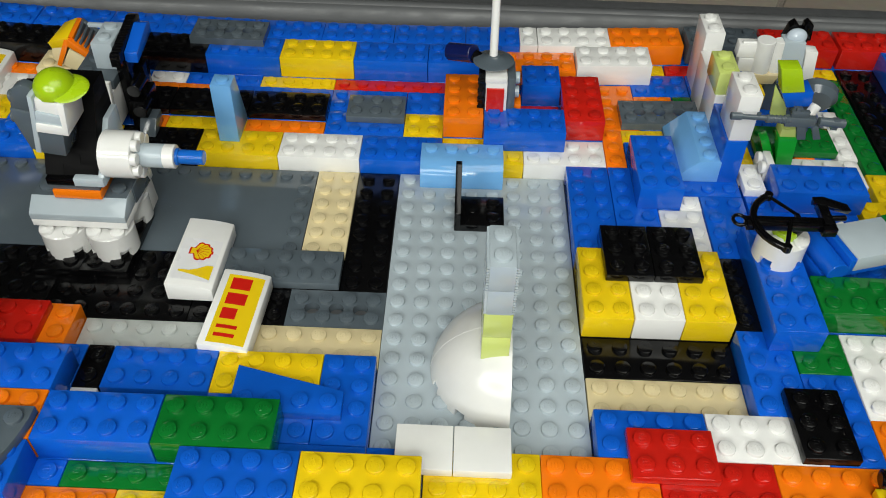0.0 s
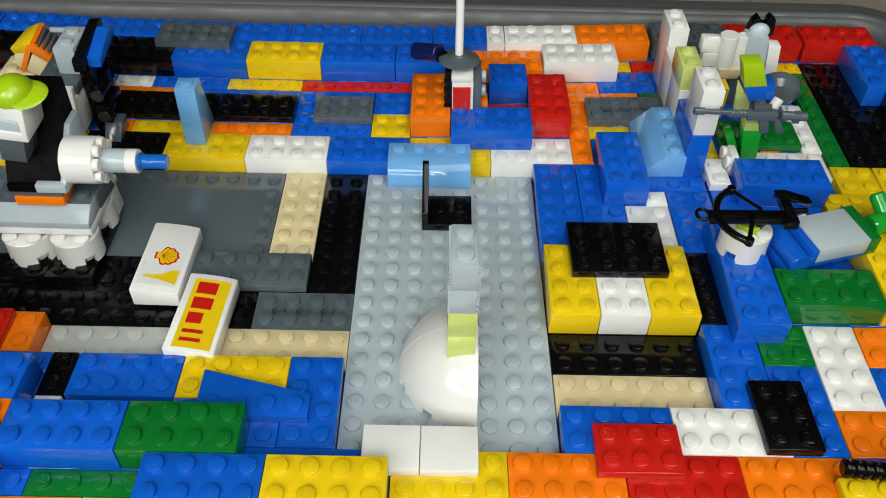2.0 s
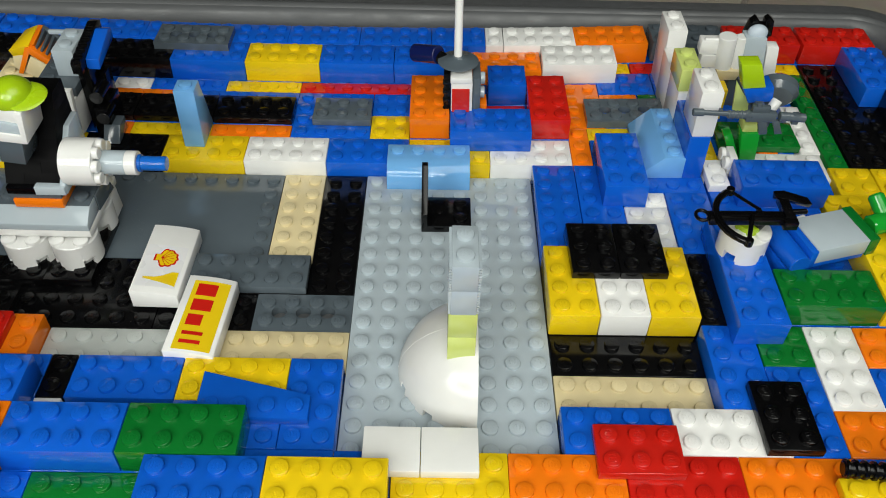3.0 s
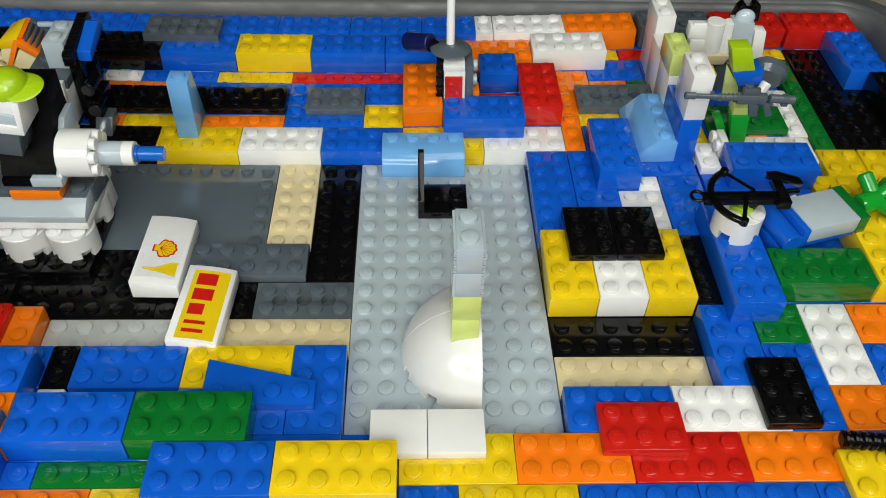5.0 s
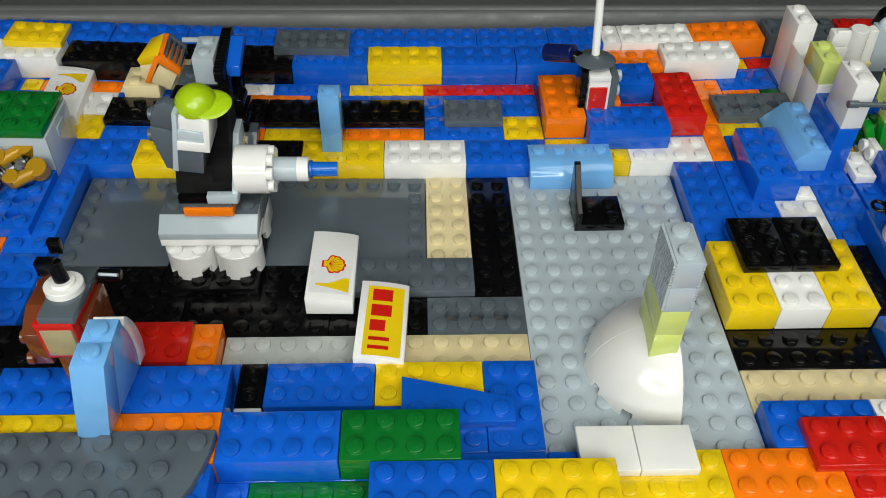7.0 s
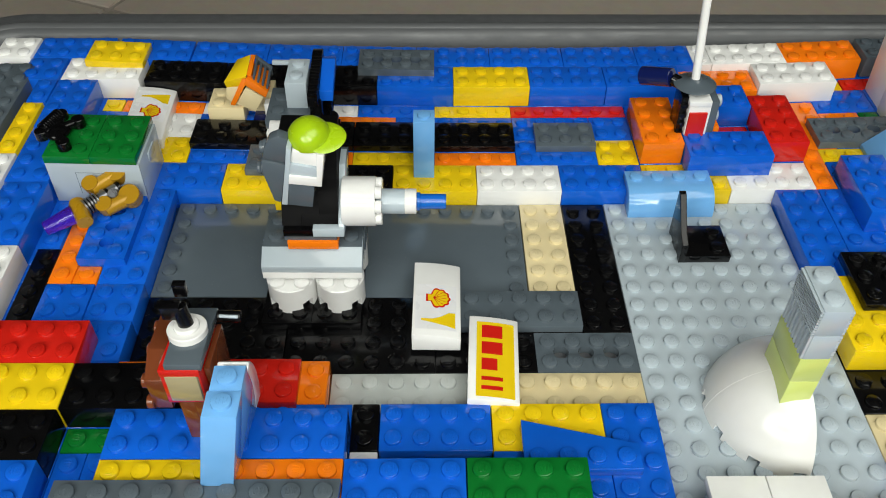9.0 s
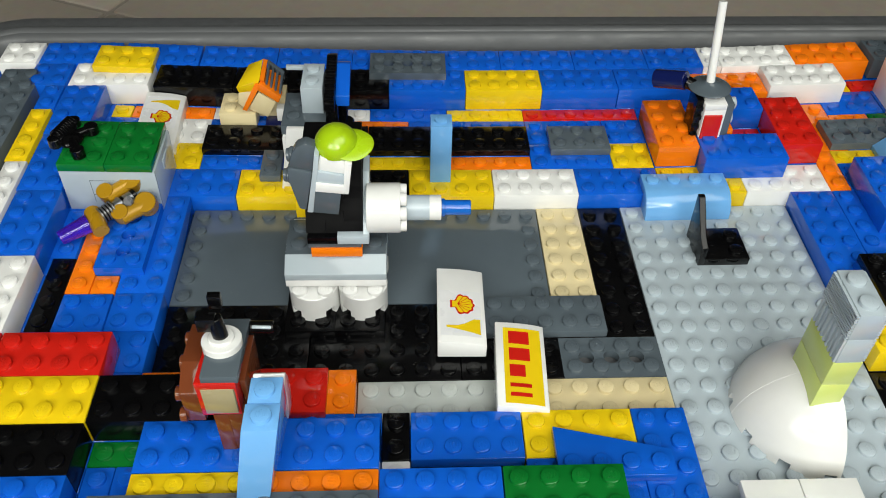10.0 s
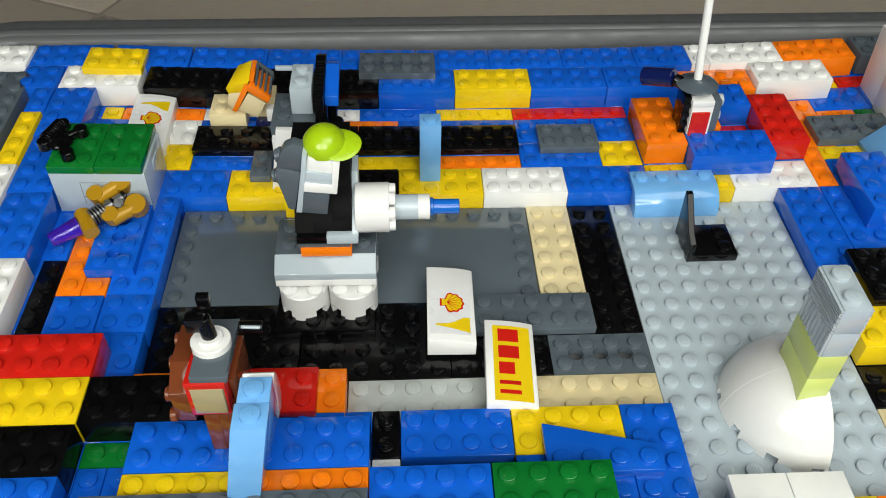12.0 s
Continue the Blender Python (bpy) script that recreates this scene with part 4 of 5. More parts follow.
def creature():
    k = kit("toy_creature", -17.5, 21.8, 2, "tan, yellow and orange brick-built creature", "toy creature")
    f = blk(k, "base_brick", "tan", (-19.4, 21.1, 2.0), (-17.6, 22.9, 4.4), "tan brick", [(-18.9, 21.6), (-18.9, 22.45)])
    hull(k, "crown", "yellow", [(-18.37, 21.15, 8.2), (-17.2, 21.1, 9.3), (-17.18, 22.6, 9.97), (-17.9, 22.6, 9.2), (-18.3, 21.3, 7.1), (-17.5, 21.2, 7.6), (-17.3, 22.5, 8.0)], "yellow angled slab")
    hull(k, "cheek", "tan", [(-18.32, 21.25, 7.2), (-17.55, 21.22, 7.7), (-18.15, 21.25, 5.1), (-18.42, 21.3, 5.6), (-18.2, 22.4, 6.8), (-17.6, 22.4, 7.0), (-18.0, 22.4, 4.6)], "tan wedge cheek")
    hull(k, "snout", "tan", [(-17.32, 21.1, 7.6), (-16.5, 21.05, 6.3), (-17.0, 21.1, 4.0), (-17.95, 21.2, 5.0), (-17.2, 22.3, 7.3), (-16.5, 22.3, 6.0), (-17.0, 22.3, 3.6)], "tan wedge face")
    hull(k, "cheek_strip", "orange", [(-17.42, 21.02, 9.0), (-17.1, 20.98, 9.0), (-18.22, 21.1, 5.0), (-17.98, 21.08, 4.9), (-17.3, 21.5, 8.4), (-18.0, 21.5, 4.9)], "orange strip")
    hull(k, "brow_strip", "orange", [(-17.2, 20.95, 9.2), (-16.22, 20.9, 7.3), (-16.38, 20.95, 6.4), (-17.35, 21.0, 8.1), (-17.1, 21.5, 9.1), (-16.2, 21.5, 7.1)], "orange strip")
    hull(k, "crown_edge", "orange", [(-17.2, 21.12, 9.32), (-16.98, 21.08, 9.25), (-17.16, 22.6, 10.0), (-16.94, 22.6, 9.9), (-17.1, 22.4, 8.6), (-17.0, 21.4, 8.2)], "orange edge strip")
    hull(k, "grille_back", "orange", [(-17.0, 21.2, 8.5), (-16.3, 21.15, 7.0), (-17.0, 22.5, 9.0), (-16.25, 22.5, 7.6), (-16.9, 22.0, 6.6), (-16.3, 22.0, 6.2)], "orange block")
    for i in range(4):
        x, q = -16.93 + 0.2 * i, -0.44 * i
        hull(k, "grille_bar", "dgray", [(x, 21.1, 9.0 + q), (x + 0.1, 21.1, 8.8 + q), (x, 22.6, 9.75 + q), (x + 0.1, 22.6, 9.55 + q), (x, 21.2, 8.2 + q), (x + 0.1, 22.5, 8.6 + q)], "dark grey grille bar")
    hull(k, "grille_frame", "dgray", [(-16.98, 22.45, 9.8), (-16.2, 22.45, 8.1), (-16.98, 22.7, 9.9), (-16.2, 22.7, 8.2), (-16.9, 22.6, 8.6), (-16.2, 22.6, 7.0)], "dark grey frame")
    blk(k, "clip", "white", (-16.6, 21.40, 2.90), (-16.0, 21.90, 4.70), "white clip")
    cyl(k, "clip_tip", "white", (-16.1, 21.35, 4.30), (-15.75, 21.35, 4.70), 0.2, segments=16)
    blk(k, "chin", "tan", (-17.6, 22.00, 2.50), (-16.2, 23.10, 5.50), "tan block")
    blk(k, "foot_plate", "navy", (-17.2, 20.95, 2.05), (-16.2, 22.2, 2.6), "dark blue plate")


creature()


# ---- green-topped box, spider and droid ----
def crate():
    k = kit("toy_box_hut", -23.45, 16.7, 2, "light grey panel box with a green studded top", "toy building")
    x0, x1, y0, y1 = -25.02, -20.95, 15.02, 18.05
    blk(k, "front_panel", "lgray", (x0, y0, 2), (x1, y0 + 0.14, 7.5))
    blk(k, "rear_panel", "lgray", (x0, y1 - 0.14, 2), (x1, y1, 7.5))
    blk(k, "side_panel", "lgray", (x0, y0 + 0.14, 2), (x0 + 0.14, y1 - 0.14, 7.5))
    blk(k, "side_panel", "lgray", (x1 - 0.14, y0 + 0.14, 2), (x1, y1 - 0.14, 7.5))
    for a in (x0, x0 + 2):
        blk(k, "roof_plate", "green", (a + 0.01, y0 - 0.02, 7.5), (a + 1.99, y1 + 0.05, 8.5), "dark green plate", [(a + u + 0.5, y0 + v + 0.5) for u in range(2) for v in range(3)])
    for p in (4.2, 6.2):
        blk(k, "panel_line", "dgray", (x0 + 1.2, y0 - 0.006, p), (x1 - 1.0, y0 + 0.02, p + 0.05), "thin grey moulded line", edge=0)
    blk(k, "panel_line", "dgray", (x0 + 1.2, y0 - 0.006, 3.2), (x0 + 1.22, y0 + 0.02, 6.2), "thin grey moulded line", edge=0)
    blk(k, "latch", "lgray", (x1 - 0.01, 16.3, 5.4), (x1 + 0.05, 17.2, 6.6), "moulded panel slot", edge=0.0001)


crate()


def joint_piece():
    k = kit("toy_joint_piece", -25.0, 17.0, 8.5, "glossy black ribbed joint piece on the green roof", "toy part")
    bar(k, "ribbed_bar", "black", [(-25.63, 16.5, 9.3), (-25.43, 17.15, 9.5), (-25.23, 17.75, 9.3)], 0.27)
    a, b = Vector((-25.58, 16.6, 9.5)), Vector((-25.25, 17.65, 9.5))
    for i in range(9):
        c = a.lerp(b, i / 8)
        cyl(k, "rib", "black", c, c + Vector((0.018, 0.055, 0)), 0.32, segments=16, edge=0.00005)
    for x, y in ((-25.63, 16.45), (-25.20, 17.8), (-24.33, 17.4), (-24.48, 15.75)):
        bar(k, "arm", "black", [(-25.03, 16.7, 9.15), ((x - 25.03) / 2, (y + 16.7) / 2, 9.25), (x, y, 9.15)], 0.22)
        cyl(k, "socket", "black", (x, y, 8.6), (x, y, 9.7), 0.29, segments=20)
    blob(k, "hub", "black", (-25.03, 16.7, 9.15), (0.55, 0.62, 0.26))
    blk(k, "saddle", "black", (-25.38, 16.35, 8.5), (-24.73, 17.05, 9.1))
    k.location += Vector((0.45 * U, -0.3 * U, 0))


joint_piece()


def droid():
    k = kit("toy_droid", -22.9, 14.3, 3, "pearl gold droid figure with silver springs lying down", "toy figure")
    p = 4.6
    cyl(k, "flame", "purple", (-23.65, 13.25, p), (-24.75, 12.55, p - 0.6), 0.42, "clear purple nozzle flame", taper=0.75)
    bar(k, "collar", "gold", [(-23.65, 13.75, p + 0.5), (-23.3, 13.2, p + 0.4), (-22.98, 12.65, p + 0.2)], 0.34, "gold collar")
    a, b = Vector((-23.3, 13.45, p + 0.3)), Vector((-22.0, 14.75, p + 0.8))
    cyl(k, "body", "silver", a, b, 0.27, "silver ribbed body")
    cyl(k, "sleeve", "black", a.lerp(b, 0.05), a.lerp(b, 0.42), 0.33, "black sleeve")
    cyl(k, "belt", "black", a.lerp(b, 0.62), a.lerp(b, 0.7), 0.29, "black band")
    cyl(k, "neck", "black", a.lerp(b, 0.9), b, 0.29, "black band")
    for i in range(5):
        cyl(k, "spring_coil", "silver", a.lerp(b, 0.05 + 0.075 * i), a.lerp(b, 0.09 + 0.075 * i), 0.39, "silver spring coil", segments=28)
    for q in (((-23.15, 14.45, p + 1.0), (-22.65, 14.9, p + 1.3), (-22.2, 15.25, p + 1.5)), ((-22.4, 13.55, p), (-21.95, 13.9, p + 0.2), (-21.45, 14.25, p + 0.3))):
        (x0, y0, p0), (x1, y1, p1) = q[0], q[2]
        arm = bar(k, "arm", "gold", list(q), 0.33, "gold arm")
        cyl(k, "shoulder", "gold", (x0, y0 + 0.3, p0 - 0.5), (x0 - 0.03, y0 + 0.05, p0 + 0.9), 0.36, "gold shoulder")
        cyl(k, "hand", "gold", (x1, y1 + 0.15, p1 - 0.5), (x1, y1 - 0.12, p1 + 0.8), 0.46, "gold round hand")
        cyl(k, "hand_rim", "gold", (x1 - 0.05, y1 + 0.25, p1 - 0.5), (x1 - 0.05, y1 + 0.0, p1 + 0.75), 0.42, "gold round rim")
    cyl(k, "eye", "silver", (-22.1, 14.2, p + 0.9), (-22.1, 14.05, p + 1.4), 0.22, "silver round boss")
    blk(k, "rod", "silver", (-22.75, 14.2, p + 0.9), (-22.15, 14.36, p + 1.25), "silver link")
    k.location += Vector((0.1 * U, -0.05 * U, -0.4 * P))


droid()
sign(-23.1, 18.95, 1.75, 1.5, (1, 0), "fan", "white curved sign tile with yellow fan emblem", True)


# ---- bear figure, arch and round-cornered plate ----
def bear():
    k = kit("toy_bear", -16.0, 2.6, 5, "brick-built brown bear figure with tan belly", "toy animal")
    for x in (-16.14, -15.67):
        blk(k, "leg", "brown", (x, 1.8, 5), (x + 0.48, 3.0, 10.1), "reddish brown leg")
    blk(k, "red_body", "red", (-16.45, 1.80, 9.90), (-15.22, 4.05, 13.40), "red body plate")
    blk(k, "belly", "darktan", (-16.27, 1.67, 10.55), (-15.28, 1.95, 13.55), "tan belly tile")
    pri(k, "collar", "red", [(1.70, 13.50), (4.20, 12.70), (4.20, 13.40), (1.70, 14.30)], "x", -16.42, -15.18, "red band")
    pri(k, "head", "dgray", [(1.72, 14.20), (4.35, 13.35), (4.35, 14.05), (3.10, 14.75), (1.72, 14.95)], "x", -16.2, -15.08, "dark grey sloped top")
    pri(k, "side_wedge", "brown", [(2.15, 13.10), (4.15, 12.60), (4.05, 6.70), (2.45, 6.70)], "x", -15.2, -15.02, "brown side")
    pri(k, "arm", "brown", [(1.95, 8.70), (1.85, 12.50), (2.75, 13.70), (4.45, 13.20), (4.45, 9.50), (3.05, 7.70)], "x", -17.02, -16.45, "reddish brown arm")
    for y, p in ((2.20, 12.10), (3.20, 12.80), (2.05, 9.90), (4.15, 12.80)):
        cyl(k, "arm_knob", "brown", (-17.00, y, p - 0.6), (-17.22, y, p - 0.6), 0.25, segments=16)
    cyl(k, "neck_ring", "white", (-15.72, 3.05, 14.30), (-15.72, 3.08, 15.35), 0.62, "white round neck ring")
    cyl(k, "neck_collar", "white", (-15.72, 3.08, 15.30), (-15.72, 3.1, 15.65), 0.4, "white round collar")
    cyl(k, "peg", "black", (-15.72, 3.10, 15.50), (-15.85, 3.25, 17.30), 0.24, "black peg", segments=20)
    blk(k, "grip", "black", (-16.36, 3.00, 16.30), (-15.78, 3.35, 17.70), "black grip")
    blk(k, "blade", "black", (-16.05, 3.60, 17.30), (-15.65, 3.85, 18.60), "black blade")
    cyl(k, "rod", "black", (-15.1, 4.15, 13.60), (-14.35, 4.20, 13.40), 0.2, "black rod", segments=16)
    cyl(k, "rod_pin", "lgray", (-15.0, 4.02, 13.95), (-14.4, 4.05, 13.75), 0.06, "light grey pin", segments=12)


bear()


def arch():
    k = kit("toy_arch", -14.25, 1.0, 6, "tall light blue rounded brick with two studs", "toy brick")
    pri(k, "rear_block", "lblue_gloss", [(0.97, 6), (2.9, 6), (2.86, 8.0), (2.68, 9.8), (2.42, 11.4), (2.1, 12.9), (1.9, 14.3), (0.97, 14.3)], "x", -14.72, -13.75)
    blk(k, "front_block", "lblue_gloss", (-14.77, 0.0, 6), (-13.73, 0.95, 14.3), "", [(-14.25, 0.5)])
    put_studs(k, k, "lblue_gloss", [(-14.25, 1.42)], 14.3)
    pri(k, "rear_slope", "white", [(2.93, 6), (3.5, 6), (3.45, 8.0), (3.25, 9.8), (2.95, 11.4), (2.55, 12.9), (2.3, 13.5), (2.12, 12.95), (2.45, 11.4), (2.71, 9.8), (2.89, 8.0)], "x", -14.72, -13.75, "white curved rear piece")
    # the piece leans a little on the plate below
    for ob in k.children:
        if ob.name.startswith(("rear_block", "rear_slope", "front_block")):
            for v in ob.data.vertices:
                f = 1 - v.co.z / (8.3 * P)
                v.co.x -= (0.5 - 0.1 * v.co.y / U) * U * f
                v.co.y -= 0.25 * U * f


arch()


def corner_plate():
    pts = [(-20, 0), (-20, -5)] + [(-16 + 5.0 * math.sin(radians(a)), -5.0 * math.cos(radians(a))) for a in range(0, 91, 6)]
    ob = link("toy_plate", to_mesh("round_plate_body", prism([(x * U, y * U) for x, y in pts], "z", 0, P, 0.0002)), MAT["dgray"])
    ob.matrix_world = pose(0, 0, 5 * P)
    tagged(ob, "dark grey plastic toy plate with a round corner", "toy plate", "dark grey toy plates")
    spots = [(-19.5 + i, -4.5 + j) for i in range(9) for j in range(5) if math.hypot(max(0, -3.5 + i), -4.5 + j) < 4.7]
    studs_on(ob, spots, P, MAT["dgray"], 0, 0)


corner_plate()


# ---- radar tower behind the runway ----
def radar():
    k = kit("radar_tower", 4.5, 19.8, 2, "white and red radar tower with grey dish and pole", "toy tower")
    blk(k, "body", "white", (4.06, 18.76, 2), (5.1, 20.4, 8.9), "white block")
    blk(k, "front_panel", "red", (4.1, 18.64, 2), (4.96, 18.77, 8.2), "red front panel")
    blk(k, "cap_plate", "white", (4.02, 18.72, 8.95), (5.08, 20.45, 9.7), "white plate")
    blk(k, "side_plate", "dgray", (5.12, 18.9, 2), (5.5, 20.5, 9.4), "dark grey side plate")
    for p in (6.6, 8.6):
        cyl(k, "side_knob", "lgray", (5.5, 19.5, p), (5.72, 19.5, p), 0.3, "light grey knob", segments=20)
    blk(k, "ladder", "black", (3.7, 19.0, 4), (4.03, 20.2, 9.9), "black bracket")
    for i in range(4):
        blk(k, "rung", "black", (3.66, 18.9, 4.6 + i * 1.3), (4.04, 19.05, 5.2 + i * 1.3), edge=0.0001)
    cyl(k, "neck", "dgray", (4.4, 19.75, 9.7), (4.4, 19.75, 10.4), 0.35, "dark grey neck")
    o = at(k, 4.4, 19.75, 9.8)
    bm = rod([(0.3 * U, 0), (0.7 * U, 0.0006), (0.97 * U, 0.0022), (1.0 * U, 0.0024), (0.97 * U, 0.0026), (0.75 * U, 0.0034), (0.35 * U, 0.0042), (0.28 * U, 0.0048)], Matrix.Translation(o), 48)
    part("dish", bm, MAT["dgray"], k, "dark grey round dish")
    cyl(k, "pole", "white", (4.38, 19.75, 11.0), (4.42, 20.75, 20.2), 0.2, "white pole", segments=24)
    cyl(k, "holder", "black", (3.45, 20.3, 10.4), (4.05, 19.9, 10.0), 0.3, "black holder", segments=20)
    cyl(k, "cross_barrel", "navy", (2.24, 21.3, 9.35), (3.44, 20.35, 10.5), 0.45, "glossy navy barrel")
    blk(k, "orange_clip", "orange", (5.52, 19.1, 3.0), (5.85, 20.0, 5.4), "orange block")


radar()


# ---- the figures on the other side ----
def crossbow():
    k = kit("toy_crossbow", 15.8, 8.8, 8.6, "black plastic toy crossbow on a round brick", "toy weapon")
    p = 10.3
    bar(k, "stirrup", "black", [(13.85 + 0.26 * math.cos(radians(a)), 8.75 + 0.3 * math.sin(radians(a)), p) for a in range(0, 360, 30)], 0.075, closed=True)
    blk(k, "rail", "black", (14.1, 8.48, p - 0.7), (17.3, 9.0, p + 0.1))
    blk(k, "rail_top", "black", (14.3, 8.62, p + 0.1), (16.5, 8.86, p + 0.3), edge=0.0001)
    blk(k, "latch", "black", (16.0, 8.8, p + 0.1), (16.18, 9.02, p + 0.5), edge=0.0001)
    bow = [(15.9 - 1.5 * math.cos(radians(a)), 8.72 + 1.62 * math.sin(radians(a)), p + 0.05) for a in range(-66, 67, 11)]
    bar(k, "bow", "black", bow, 0.15)
    for tip in (bow[0], bow[-1]):
        cyl(k, "bow_tip", "black", (tip[0], tip[1], p - 0.35), (tip[0], tip[1], p + 0.45), 0.17, segments=16)
    bar(k, "string", "black", [bow[-1], (16.1, 8.95, p + 0.4)], 0.07)
    bar(k, "string", "black", [bow[0], (15.75, 8.6, p + 0.4)], 0.09)
    hull(k, "stock", "black", [(16.98, 10.12, p + 0.3), (16.98, 9.75, p + 0.3), (17.4, 10.12, p + 0.4), (18.35, 9.88, p), (18.5, 9.6, p - 0.3), (18.1, 9.45, p), (17.0, 10.0, p - 0.5), (18.4, 9.6, p - 0.8)])
    blk(k, "stock_link", "black", (17.1, 8.6, p - 0.6), (17.5, 9.85, p + 0.2))
    blk(k, "rail_end", "black", (17.0, 8.3, p - 0.9), (17.55, 8.9, p + 0.1))
    cyl(k, "stock_pin", "black", (17.5, 9.2, p - 0.5), (18.2, 9.3, p - 0.6), 0.12, segments=16)
    cyl(k, "grip", "black", (16.4, 8.75, p - 0.3), (16.2, 8.8, 8.6), 0.18, segments=16)


def drum():
    k = kit("round_brick_post", 15.95, 9.05, 5, "white round toy brick with a lime round stud", "toy brick")
    round_brick(k, "drum", "white", 15.95, 9.05, 5, 8)
    cyl(k, "round_plate", "lime", (15.95, 9.05, 8), (15.95, 9.05, 8.9), 0.5, "lime round plate")


drum()
crossbow()


def container():
    """A box lying askew, its lid end propped on the yellow bricks."""
    k = kit("toy_container", 20.0, 9.5, 5.0, "light grey container with green lid and blue base", "toy container")
    m = Matrix.Translation(at(k, 18.68, 8.17, 4.95)) @ Matrix.Rotation(radians(16), 4, "Z")

    def slab(name, color, x0, y0, z0, x1, y1, z1, label=""):
        bm = box_bm(x0 * U, y0 * U, z0 * U, x1 * U, y1 * U, z1 * U, 0.00022)
        bmesh.ops.transform(bm, matrix=m, verts=bm.verts)
        return part(name, bm, MAT[color], k, label)

    def tube(name, color, a, b, r, label="", edge=0.0002):
        ends = [m @ (Vector(q) * U) for q in (a, b)]
        d = ends[1] - ends[0]
        place = Matrix.Translation(ends[0]) @ d.to_track_quat("Z", "Y").to_matrix().to_4x4()
        return part(name, cylinder(r * U, d.length, place, edge), MAT[color], k, label)

    slab("body", "lgray", 0, 0, 0.1, 2.38, 1.97, 0.84, "light grey panel box")
    slab("green_lid", "green", 2.38, -0.04, 0.02, 2.82, 2.02, 0.88, "dark green plate")
    slab("blue_flange", "blue", -0.3, -0.02, -0.1, -0.01, 1.97, 0.8, "blue plate")
    slab("base_strip", "blue", 0.0, 0.03, -0.14, 2.36, 1.95, 0.1, "blue plate")
    tube("blue_roller", "blue", (-0.72, -0.05, 0.22), (-0.72, 1.85, 0.22), 0.46, "blue round piece")
    slab("hinge_block", "blue", -1.15, 0.1, -1.1, -0.3, 1.8, -0.1, "blue block")
    tube("red_stud", "red", (-1.15, 2.1, -0.1), (-1.15, 2.1, 0.35), 0.32, "red round stud")
    tube("white_tip", "white", (0.2, 2.15, 0.45), (0.75, 2.1, 0.6), 0.14, "white tip")


container()


def plant():
    k = kit("toy_plant", 22.3, 10.2, 5, "bright green plastic plant piece with round leaves", "toy plant")
    c = Vector((22.15, 10.25, 6.5))
    cyl(k, "stem", "brightgreen", (21.35, 9.98, 6.3), (22.3, 10.3, 6.5), 0.46, "bright green stem", edge=0.0006)
    for end, r in (((21.75, 11.2, 8.2), 0.33), ((23.2, 11.3, 6.6), 0.36), ((22.9, 9.2, 6.3), 0.33), ((22.8, 10.5, 8.4), 0.3)):
        v = Vector(end)
        d = v - c
        cyl(k, "lobe", "brightgreen", c + d * 0.2, v, r, "rounded leaf lobe", edge=0.0012, segments=20)


plant()


